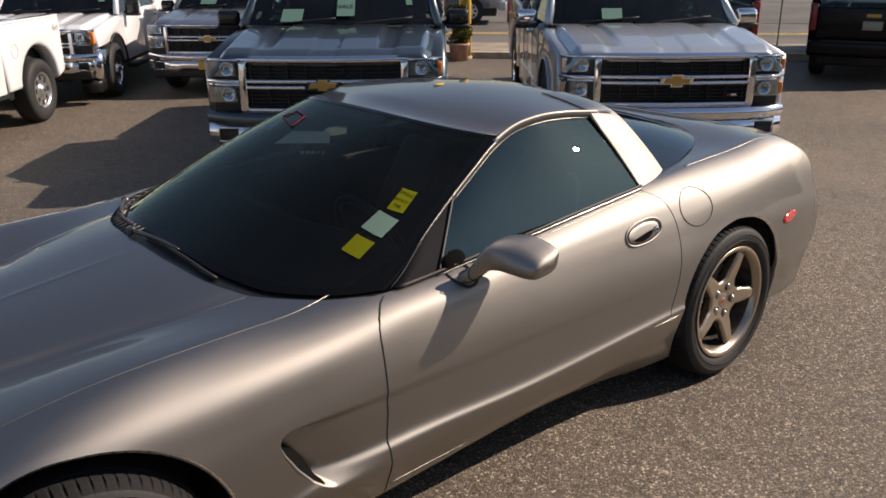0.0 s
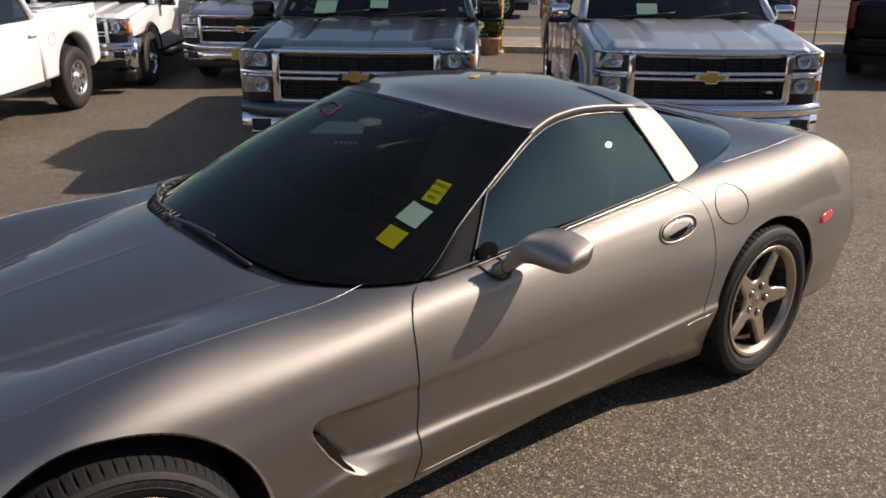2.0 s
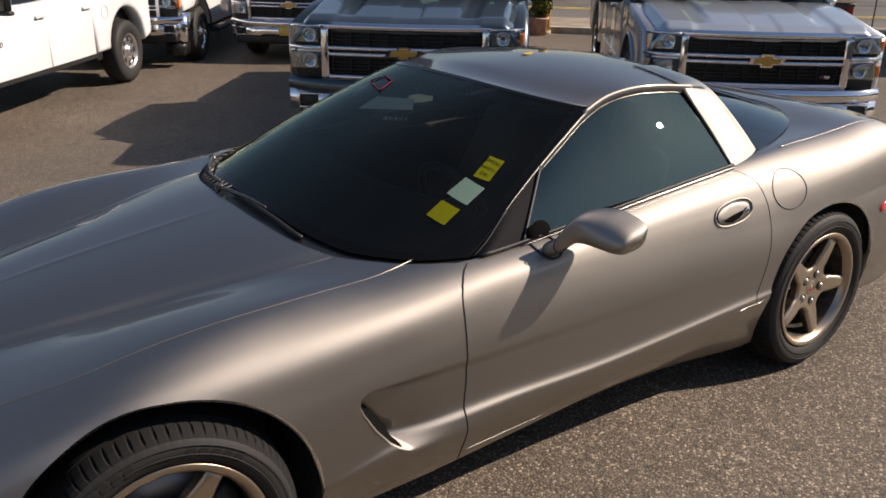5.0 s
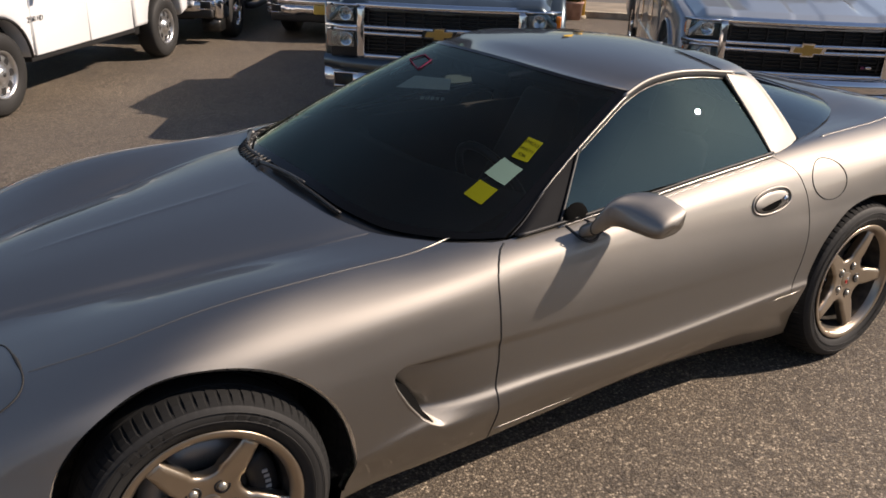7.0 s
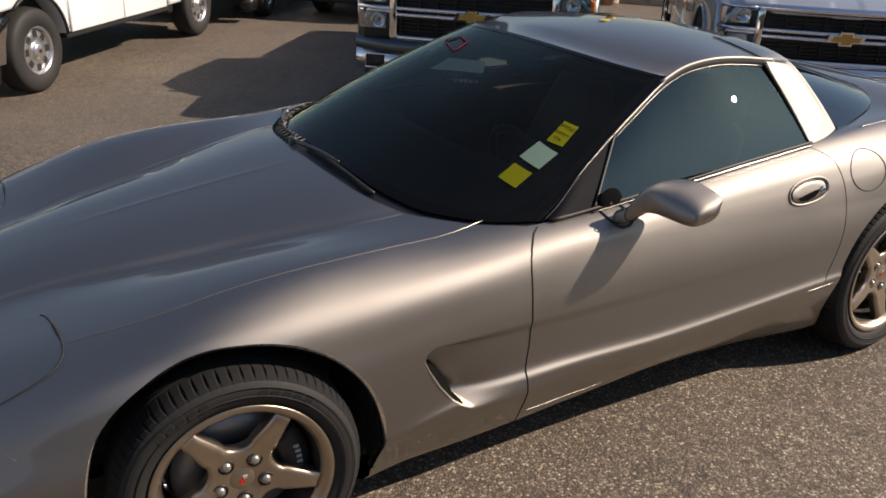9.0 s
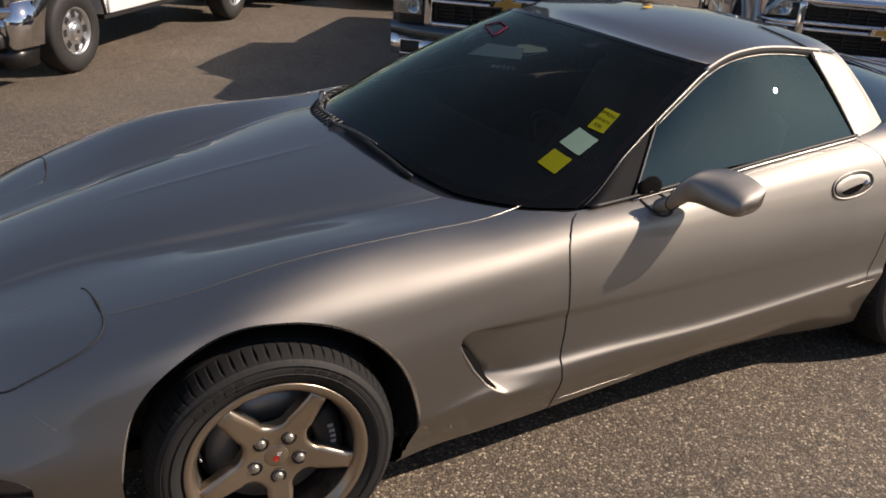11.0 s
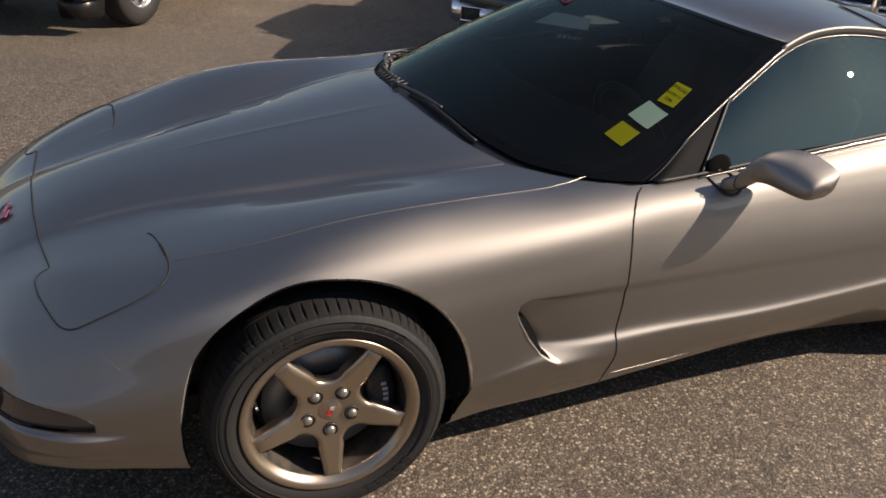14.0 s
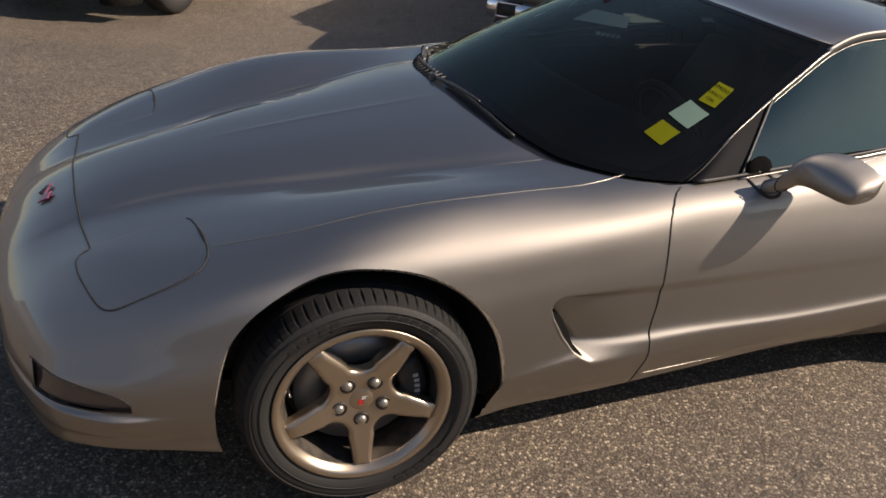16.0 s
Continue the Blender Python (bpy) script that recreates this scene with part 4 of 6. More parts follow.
def wheel(cx, cz, s, tyre_r, width, yc, rim_r, turn, steer, camber):
    """A five-spoke alloy wheel with its tyre, brake disc and caliper; the outer face looks along -y before the turn."""
    base = Matrix.Translation((cx, s * yc, cz)) @ pose(0, 0, 0, 0, 0, steer + (180 if s > 0 else 0)) @ pose(0, 0, 0, camber, 0, 0)
    w = width / 2
    k = rim_r / 0.236
    top = new("wheel")
    top.parent = CAR
    top.matrix_basis = base
    ro = tyre_r
    prof = [(rim_r - 0.012, w * 0.86), (rim_r, w * 0.97), (rim_r + 0.02, w * 1.06), (rim_r + 0.045, w * 1.09), (ro - 0.03, w * 1.05), (ro - 0.018, w * 0.99), (ro - 0.009, w * 0.9), (ro - 0.003, w * 0.74), (ro + 0.002, w * 0.36), (ro - 0.007, w * 0.34), (ro - 0.007, w * 0.28), (ro + 0.002, w * 0.26), (ro + 0.003, 0)]
    prof = [(r, -y) for r, y in prof] + [(r, y) for r, y in prof[-2::-1]]
    deep = {6: 0.4, 7: 0.7, 17: 0.7, 18: 0.4}
    tyre = part("tyre", revolve(prof, 560, None, Matrix(), lambda a, n: -0.007 * deep.get(n, 0) if a % 8 in (0, 1) else 0), RUBBER, top)
    tyre.data.materials.append(SHADED_TREAD)
    for f in tyre.data.polygons:
        f.use_smooth = math.hypot(f.center.x, f.center.z) < ro - 0.016
        f.material_index = 1 if math.hypot(f.center.x, f.center.z) > ro - 0.021 else 0
    for off, r in ((0.0, rim_r + 0.028), (0.0, rim_r + 0.052)):
        part("sidewall_rib", revolve([(r - 0.0015, -w * 1.085), (r, -w * 1.085 - 0.0022), (r + 0.0015, -w * 1.085)], 96), RUBBER, tyre)
    for a0, count in ((134, 5), (78, 5), (-40, 5)):
        for q in range(count):
            t0 = math.radians(a0 - 6.4 * q)
            bm = bmesh.new()
            vs = [bm.verts.new((r * math.cos(t0 + t), -w * 1.077 - dy * 0.5, r * math.sin(t0 + t))) for dy in (0.0, 0.0022) for r, t in ((rim_r + 0.022, -0.04), (rim_r + 0.022, 0.04), (rim_r + 0.05, 0.038), (rim_r + 0.05, -0.038))]
            for f in ((4, 5, 6, 7), (0, 1, 5, 4), (1, 2, 6, 5), (2, 3, 7, 6), (3, 0, 4, 7)):
                bm.faces.new([vs[i] for i in f])
            bmesh.ops.recalc_face_normals(bm, faces=bm.faces)
            part("sidewall_mark", bm, SIDEWALL_MARK, tyre, smooth=False)
    face = -w * 0.92
    prof = [(rim_r - 0.004, -w * 0.99), (rim_r, -w * 1.01), (rim_r - 0.004, -w * 1.03), (rim_r - 0.012, -w * 1.025), (rim_r - 0.021, -w * 0.99), (rim_r - 0.025, -w * 0.92), (rim_r - 0.031, -w * 0.86), (rim_r - 0.033, -w * 0.8)]
    rim = part("rim", revolve(prof, 96), WHEEL, top, "bronze-tinted cast alloy rim")
    part("rim_barrel", revolve([(rim_r - 0.033, -w * 0.8), (rim_r - 0.04, -w * 0.5), (rim_r - 0.045, 0.0), (rim_r - 0.03, w)], 96), BARREL, rim, "dark inner barrel")
    bm = bmesh.new()
    lift = lambda r: face + 0.022 - 0.02 * ease(r, 0.03, 0.2 * k) + 0.006 * ease(r, 0.05, 0.0)
    outline = []                                         # (angle, radius) round the five spokes
    for n in range(5):
        a = math.radians(-90 + turn + 72 * n)
        left = [(math.atan2(hw, r), math.hypot(r, hw) * k) for r, hw in SPOKE]
        outline += [(a - t, r) for t, r in left[::-1]] + [(a, 0.207 * k)] + [(a + t, r) for t, r in left]
        b = a + math.radians(36)                         # rounded valley between two spokes
        for q in (-40, -27, -13, 0, 13, 27, 40):
            w_ = b + math.pi - math.radians(q)
            x_, z_ = (0.1395 * math.cos(b) + 0.0505 * math.cos(w_)) * k, (0.1395 * math.sin(b) + 0.0505 * math.sin(w_)) * k
            outline.append((math.atan2(z_, x_), math.hypot(x_, z_)))
    flat = [Vector((r * math.cos(t), r * math.sin(t))) for t, r in outline]
    count = len(flat)
    inset = []
    for q in range(count):
        d = (flat[(q + 1) % count] - flat[q - 1]).normalized()
        inset.append(flat[q] + Vector((-d.y, d.x)))
    cen = bm.verts.new((0, lift(0), 0))
    rings = []
    for f in (0.15, 0.35, 0.55, 0.75, 0.9, 1.0):
        rings.append([bm.verts.new((p.x * f, lift(p.length * f), p.y * f)) for p in [a + (b - a) * 0.0125 for a, b in zip(flat, inset)]])
    for drop, inward in ((0.002, 0.0065), (0.0055, 0.002), (0.0085, 0.0), (0.016, 0.0), (0.036, 0.0)):
        rings.append([bm.verts.new((p.x, lift(p.length) + drop, p.y)) for p in [a + (b - a) * inward for a, b in zip(flat, inset)]])
    for q in range(count):
        bm.faces.new((cen, rings[0][q], rings[0][(q + 1) % count]))
    for inner, ring in zip(rings, rings[1:]):
        for q in range(count):
            bm.faces.new((inner[q], ring[q], ring[(q + 1) % count], inner[(q + 1) % count]))
    bmesh.ops.recalc_face_normals(bm, faces=bm.faces)
    sharp = [e for e in bm.edges if e.calc_face_angle(0) > 0.8]
    bmesh.ops.split_edges(bm, edges=sharp)
    part("spokes", bm, WHEEL, rim)
    bm = revolve([(0.001, lift(0) - 0.006), (0.029 * k, lift(0) - 0.0055), (0.034 * k, lift(0) - 0.003), (0.036 * k, lift(0) + 0.004)], 32)
    cap = part("centre_cap", bm, WHEEL, rim)
    bm = bmesh.new()
    box(bm, -0.008, 0.006, lift(0) - 0.0075, lift(0) - 0.006, -0.014, -0.001)
    bevelled(bm, 0.002)
    part("badge", bm, RED_ENAMEL, cap, smooth=False)
    bm = bmesh.new()
    box(bm, 0.0, 0.014, lift(0) - 0.0075, lift(0) - 0.006, 0.002, 0.009)
    bevelled(bm, 0.002)
    part("badge", bm, GREY_MARK, cap, smooth=False)
    for n in range(5):
        a = math.radians(-90 + turn + 72 * n)
        m = Matrix.Translation((0.0615 * k * math.cos(a), 0, 0.0615 * k * math.sin(a)))
        y0 = lift(0.0615 * k)
        part("nut_recess", revolve([(0.021, y0 + 0.0002), (0.0205, y0 - 0.0022), (0.015, y0 - 0.0018), (0.014, y0 + 0.012)], 20, None, m), BLACK, rim)
        part("wheel_nut", revolve([(0.001, y0 - 0.009), (0.007, y0 - 0.0085), (0.0112, y0 - 0.0055), (0.0128, y0 + 0.001), (0.013, y0 + 0.012)], 14, None, m), NUT, rim)
    a = math.radians(165)
    part("valve", tube([Vector((0.195 * k * math.cos(a), face + 0.03 - 0.008 * i, 0.195 * k * math.sin(a))) for i in range(5)], 0.0035, 8), CHROME, rim)
    part("brake_disc", revolve([(0.07, 0.0), (0.07, -0.012), (0.165, -0.012), (0.165, 0.012), (0.07, 0.012)], 48), DISC, top)
    part("disc_hat", revolve([(0.001, -0.045), (0.07, -0.045), (0.075, -0.01)], 32), BLACK, top)
    bm = bmesh.new()
    rows = []
    for i in range(13):
        a = math.radians(-28 + 66 * i / 12)
        rows.append([bm.verts.new((r * math.cos(a), y, r * math.sin(a))) for r, y in ((0.105, -0.02), (0.108, -0.05), (0.135, -0.058), (0.178, -0.05), (0.183, -0.02), (0.183, 0.03))])
    for a, b in zip(rows, rows[1:]):
        for n in range(5):
            bm.faces.new((a[n], a[n + 1], b[n + 1], b[n]))
    bm.faces.new(rows[0])
    bm.faces.new(rows[-1])
    bmesh.ops.recalc_face_normals(bm, faces=bm.faces)
    cal = part("brake_caliper", bm, BLACK, top)
    for i in range(6):
        a = math.radians(-12 + 6.2 * i)
        p = Vector((0.152 * math.cos(a), -0.0565, 0.152 * math.sin(a)))
        bm = bmesh.new()
        box(bm, p.x - 0.007, p.x + 0.007, p.y - 0.001, p.y + 0.003, p.z - 0.0045, p.z + 0.0045)
        part("caliper_mark", bm, GREY_MARK, cal, smooth=False)
    # disc added to close the wheel, so the gaps between the spokes stay dark
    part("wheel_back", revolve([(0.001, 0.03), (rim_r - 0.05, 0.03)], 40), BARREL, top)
    return top


for s in NEAR_FAR:
    wheel(0.0, 0.321, s, 0.314, 0.202, 0.801, 0.232, 3, -6.0, -0.6)
    wheel(2.652, 0.338, s, 0.338, 0.262, 0.778, 0.246, 14, 0, -0.6)

# ---- door mirrors ----
for s in (-1,):
    mir = new("door_mirror")
    mir.parent = CAR
    path = [(1.195, 0.85, 0.824, 0.034, 0.02), (1.195, 0.862, 0.828, 0.036, 0.024), (1.195, 0.89, 0.844, 0.034, 0.025), (1.2, 0.915, 0.872, 0.038, 0.031), (1.207, 0.94, 0.902, 0.048, 0.041), (1.217, 0.97, 0.922, 0.058, 0.049), (1.228, 1.005, 0.93, 0.064, 0.051), (1.24, 1.045, 0.927, 0.065, 0.048), (1.249, 1.085, 0.921, 0.064, 0.044), (1.254, 1.112, 0.917, 0.06, 0.039), (1.256, 1.127, 0.915, 0.053, 0.033), (1.257, 1.133, 0.914, 0.038, 0.023), (1.257, 1.135, 0.914, 0.015, 0.009)]
    bm = bmesh.new()
    rings = []
    path = [(x + 0.072 * ease(y, 0.87, 1.01), y - 0.068 * ease(y, 0.87, 1.01), z - 0.037 * ease(y, 0.87, 1.01), rx * (1 - 0.01 * ease(y, 0.87, 1.01)), rz) for x, y, z, rx, rz in path]
    fine = []
    for c in range(len(path) - 1):
        for t in (0, 0.25, 0.5, 0.75):
            tt = c + t
            fine.append([curve_value([(i, q[k]) for i, q in enumerate(path)], tt) for k in range(5)])
    fine.append(path[-1])
    for x, y, z, rx, rz in fine:
        ring = []
        for a in np.linspace(0, 2 * math.pi, 28, endpoint=False):
            c, sn = math.cos(a), math.sin(a)
            ring.append(bm.verts.new((x + rx * math.copysign(abs(c) ** 0.72, c) * (1.0 if c > 0 else 1.15), s * (y - 0.12 * rx * c + 0.008 * sn * ease(y, 0.99, 1.06)), z + rz * math.copysign(abs(sn) ** 0.68, sn) + 0.3 * rx * c * ease(y, 0.9, 0.98) * (0.35 if sn < 0 else 1.0))))
        rings.append(ring)
    for a, b in zip(rings, rings[1:]):
        for k in range(28):
            bm.faces.new((a[k], a[(k + 1) % 28], b[(k + 1) % 28], b[k]))
    bm.faces.new(rings[-1])
    bmesh.ops.recalc_face_normals(bm, faces=bm.faces)
    part("mirror_housing", bm, PEWTER, mir)
    part("mirror_joint", tube([Vector(v) for v in [(1.191 + 0.0375 * math.cos(a), s * (0.9 - 0.005 * math.cos(a)), 0.852 + 0.0275 * math.sin(a)) for a in np.linspace(0, 2 * math.pi, 24, endpoint=False)]], 0.002, 5, True), GAP, mir)
    part("mirror_gasket", tube([Vector((1.19 + 0.041 * math.cos(a), side_pt(1.19 + 0.041 * math.cos(a), 0.822 + 0.026 * math.sin(a), s, 0.001).y, 0.822 + 0.026 * math.sin(a))) for a in np.linspace(0, 2 * math.pi, 28, endpoint=False)], 0.005, 6, True), BLACK, mir)
    # black dome added in place of the mirror's dark reflection in the glass
    bm = bmesh.new()
    rings = []
    for f, out in ((1.0, 0.004), (0.92, 0.01), (0.6, 0.014), (0.2, 0.015)):
        rings.append([bm.verts.new(belt(1.19, s) + Vector((0.004 + f * 0.047 * math.cos(a) + 0.008 * f * math.sin(a), s * (out - 0.014 * f * math.sin(a)), 0.004 + f * 0.044 * max(math.sin(a), 0.0) ** 0.75))) for a in np.linspace(0, math.pi, 18)])
    for a, b in zip(rings, rings[1:]):
        for k in range(17):
            bm.faces.new((a[k], a[k + 1], b[k + 1], b[k]))
    bmesh.ops.recalc_face_normals(bm, faces=bm.faces)
    part("mirror_reflection_dome", bm, INLET, mir, "black dome added at the window corner, standing for the mirror's reflection")
    bm = bmesh.new()
    pts = [(1.338, s * (0.966 + 0.036 * math.cos(a)), 0.883 + 0.03 * math.sin(a)) for a in np.linspace(0, 2 * math.pi, 24, endpoint=False)]
    bm.faces.new([bm.verts.new(p) for p in pts])
    part("mirror_glass", bm, CHROME, mir, smooth=False)

# ---- door handle, marker lamps, parking lamps, badges ----
for s in NEAR_FAR:
    h = new("door_handle")
    h.parent = CAR
    out = ellipse(2.022, 0.789, 0.102, 0.041, 0.07, 40, 2.3)
    part("handle_ring", tube([side_pt(x, z, s, 0.001) for x, z in out], 0.0042, 8, True), PEWTER, h)
    part("handle_bezel", tube([side_pt(x, z, s, 0.002) for x, z in ellipse(2.022, 0.789, 0.09, 0.033, 0.07, 40, 2.3)], 0.002, 6, True), GAP, h)
    inner = ellipse(2.022, 0.789, 0.088, 0.031, 0.07, 40, 2.3)
    part("handle_flap", lens_mesh([side_pt(x, z, s, 0.002) for x, z in inner], side_pt(2.022, 0.789, s, 0.001), (0, s * 0.003, 0)), PEWTER, h)
    slot = [(1.955, 0.774), (1.99, 0.781), (2.03, 0.788), (2.068, 0.793), (2.062, 0.779), (2.04, 0.768), (2.005, 0.761), (1.97, 0.764)]
    part("handle_recess", lens_mesh([side_pt(x, z, s, 0.0075) for x, z in slot], side_pt(2.02, 0.78, s, 0.0075), (0, s * 0.0006, 0)), INLET, h)
    part("lock_barrel", lens_mesh([side_pt(x, z, s, 0.008) for x, z in ellipse(2.088, 0.79, 0.012, 0.012, 0, 16)], side_pt(2.088, 0.79, s, 0.008), (0, s * 0.004, 0)), CHROME, h)
    part("key_slot", lens_mesh([side_pt(x, z, s, 0.0118) for x, z in ellipse(2.088, 0.79, 0.006, 0.006, 0, 12)], side_pt(2.088, 0.79, s, 0.0118), (0, s * 0.001, 0)), BLACK, h)
    part("side_marker", lens_mesh([side_pt(x, z, s, 0.001) for x, z in ellipse(3.076, 0.632, 0.066, 0.024, 0.12, 28, 2.2)], side_pt(3.076, 0.632, s, 0.001), (0, s * 0.007, 0)), RED_LENS, CAR, "red rear side marker lens")
    # parking lamp set back in its slot
    ts = np.linspace(0.0, 1.0, 20)
    lo = [side_pt(-0.765 + 0.209 * t, 0.347 + 0.014 * t, s, -0.012) for t in ts]
    hi = [side_pt(-0.765 + 0.209 * t, 0.418 - 0.018 * t**3 - 0.018 * t**12, s, -0.016) for t in ts]
    lamp = part("parking_lamp", ruled(lambda u: lo[round(u * 19)], lambda u: hi[round(u * 19)], 19, 5), SMOKED, CAR, "smoked parking lamp lens in the bumper corner")
    edge = [side_pt(-0.765 + 0.209 * t, 0.347 + 0.014 * t, s, -0.001) for t in ts] + [side_pt(-0.765 + 0.209 * t, 0.418 - 0.018 * t**3 - 0.018 * t**12, s, -0.001) for t in ts[::-1]]
    part("lamp_seal", tube(edge, 0.0022, 6, True), BLACK, lamp)
nose = new("nose_badge")
nose.parent = CAR
nose.matrix_basis = pose(-0.712, -0.012, top_pt(-0.712, 0.0).z + 0.004, 0, -34, 0)
tagged(nose, "small black and dark pink crossed badge")
for turn, mat, up in ((28, BLACK, 0.0), (-28, BADGE, 0.003)):
    bm = bmesh.new()
    box(bm, -0.004, 0.004, -0.045, 0.045, -0.002, 0.002)
    box(bm, 0.0, 0.03, 0.008 if turn > 0 else -0.042, 0.042 if turn > 0 else -0.008, -0.002, 0.0025)
    bmesh.ops.recalc_face_normals(bm, faces=bm.faces)
    for v in bm.verts:
        v.co = pose(0, 0, up, 0, 0, turn) @ v.co
    part("flag", bm, mat, nose, smooth=False)

# ---- wipers ----
for u0, u1, v0, pv in ((0.56, 0.25, -0.02, 0.6), (0.92, 0.64, -0.012, 0.93)):
    w = new("windscreen_wiper")
    w.parent = CAR
    blade = [screen_pt(u0 + (u1 - u0) * t, v0 + 0.006 * math.sin(math.pi * t), 0.006) for t in np.linspace(0, 1, 16)]
    part("blade", tube(blade, 0.006, 6), BLACK, w)
    p0 = screen_pt(pv, -0.05, 0.0)
    p0.z = foot(pv).z + 0.004
    arm = [p0.lerp(blade[8] + Vector((0, 0, 0.016)), t) + Vector((0, 0, 0.006 * math.sin(math.pi * t))) for t in np.linspace(0, 1, 10)]
    part("arm", tube(arm, lambda t: 0.009 - 0.004 * t, 6), WIPER, w)
    part("pivot", revolve([(0.001, -0.012), (0.014, -0.01), (0.016, 0.01)], 16, None, Matrix.Translation(p0) @ pose(0, 0, 0, -90, 0, 0)), WIPER, w)

# ---- cabin ----
bm = bmesh.new()
g = []
for i in range(25):
    y = -0.68 + 1.36 * i / 24
    f = shield_x(y) + 0.07
    rise = 0.025 * math.exp(-((y + 0.36) / 0.16) ** 2)
    g.append([bm.verts.new(p) for p in ((f, y, foot((y / 0.772 + 1) / 2).z - 0.02), (f + 0.2, y, 0.86 + rise * 0.4), (f + 0.38, y, 0.875 + rise), (max(f + 0.46, 1.1), y, 0.84 + rise), (max(f + 0.48, 1.12), y, 0.72), (1.0, y, 0.5))])
for a, b in zip(g, g[1:]):
    for k in range(5):
        bm.faces.new((a[k], a[k + 1], b[k + 1], b[k]))
part("dashboard", bm, TRIM, CAR, "black padded dashboard")
bm = bmesh.new()
box(bm, 0.9, 2.5, -0.1, 0.1, 0.22, 0.56)
bevelled(bm, 0.03)
part("centre_console", bm, TRIM, CAR)
bm = bmesh.new()
box(bm, 2.3, 2.34, -0.75, 0.75, 0.2, 0.9)
box(bm, 2.34, 2.9, -0.68, 0.68, 0.84, 0.86)
part("rear_bulkhead", bm, TRIM, CAR, smooth=False)
for s in NEAR_FAR:
    bm = bmesh.new()
    box(bm, 1.02, 2.25, s * 0.74, s * 0.775, 0.25, 0.81)
    part("door_card", bm, TRIM, CAR, smooth=False)
    seat = new("seat")
    seat.parent = CAR
    c = s * 0.37
    bm = bmesh.new()
    box(bm, 1.35, 1.85, c - 0.24, c + 0.24, 0.3, 0.44)
    bevelled(bm, 0.05, 3)
    part("cushion", bm, TRIM, seat)
    bm = bmesh.new()
    vs = box(bm, 0, 0.14, c - 0.24, c + 0.24, 0, 0.6)
    for v in vs:
        if v.co.z > 0.5:
            v.co.y = c + (v.co.y - c) * 0.62
    bevelled(bm, 0.045, 3)
    for v in bm.verts:
        v.co = pose(1.78, 0, 0.4, 0, 24, 0) @ v.co
    part("backrest", bm, TRIM, seat)
    bm = bmesh.new()
    box(bm, 0, 0.1, c - 0.13, c + 0.13, 0.0, 0.16)
    bevelled(bm, 0.035, 3)
    for v in bm.verts:
        v.co = pose(2.03, 0, 0.93, 0, 18, 0) @ v.co
    part("headrest", bm, TRIM, seat)
wheel_m = pose(1.2, -0.37, 0.8, 0, 65, 0)
sw = new("steering_wheel")
sw.parent = CAR
part("rim", tube([wheel_m @ Vector((0.185 * math.cos(a), 0.185 * math.sin(a), 0)) for a in np.linspace(0, 2 * math.pi, 40, endpoint=False)], 0.015, 8, True), TRIM_GLOSS, sw)
for a in (90, -90, 0):
    part("spoke", tube([wheel_m @ Vector((r * math.cos(radians(a)), r * math.sin(radians(a)), -0.01)) for r in (0.03, 0.1, 0.185)], 0.014, 6), TRIM_GLOSS, sw)
part("hub", revolve([(0.001, -0.03), (0.05, -0.025), (0.06, 0.02)], 20, None, wheel_m @ pose(0, 0, 0, -90, 0, 0)), TRIM_GLOSS, sw)
bm = bmesh.new()
box(bm, -0.015, 0.015, -0.11, 0.11, -0.03, 0.03)
bevelled(bm, 0.012, 2)
for v in bm.verts:
    v.co = pose(1.44, 0, 1.1, 0, 10, 0) @ v.co
part("rear_view_mirror", bm, TRIM, CAR)
for s in NEAR_FAR:
    bm = bmesh.new()
    box(bm, 0, 0.16, -0.2, 0.2, -0.008, 0.008)
    bevelled(bm, 0.006)
    for v in bm.verts:
        v.co = pose(1.5, s * 0.3, 1.125, 0, -3, 0) @ v.co
    part("sun_visor", bm, TRIM, CAR)


# ---- papers on the windscreen ----
def paper(corners, mat, out=0.004, name="windscreen_sticker"):
    """A paper label that follows the glass; corners go round as (u, v) on the screen."""
    bm = bmesh.new()
    q = [Vector((*p, 0)) for p in corners]
    g = []
    for i in range(5):
        row = []
        for j in range(5):
            p = q[0].lerp(q[1], i / 4).lerp(q[3].lerp(q[2], i / 4), j / 4)
            row.append(bm.verts.new(screen_pt(p.x, p.y, out)))
        g.append(row)
    for i in range(4):
        for j in range(4):
            bm.faces.new((g[i][j], g[i + 1][j], g[i + 1][j + 1], g[i][j + 1]))
    return part(name, bm, mat, glass_ob)


def words_on(words, size, m, parent, mat, name="print"):
    cu = bpy.data.curves.new("words", "FONT")
    cu.body, cu.size, cu.align_x, cu.align_y = words, size, "CENTER", "CENTER"
    holder = new("words_source", cu)
    me = bpy.data.meshes.new_from_object(holder)
    bpy.data.objects.remove(holder)
    me.materials.append(mat)
    ob = new(name, me)
    ob.parent = parent
    ob.matrix_basis = m
    return ob


A = [(0.075, 0.578), (0.045, 0.566), (0.041, 0.44), (0.071, 0.453)]
tag = tagged(paper(A, YELLOW_PAPER), "yellow paper label with black print")
ctr = screen_pt(0.058, 0.51, 0.0055)
down = (screen_pt(0.056, 0.447, 0.0055) - screen_pt(0.06, 0.572, 0.0055)).normalized()
right = (screen_pt(0.043, 0.503, 0.0055) - screen_pt(0.073, 0.516, 0.0055)).normalized()
right = (right - down * right.dot(down)).normalized()
face = Matrix((right, -down, right.cross(-down))).transposed().to_4x4()
for line, size, off in (("SMOG", 0.0185, -0.029), ("SAFETY", 0.0155, 0.003), ("OK", 0.0185, 0.03)):
    words_on(line, size, Matrix.Translation(ctr + down * off) @ face, tag, INK)
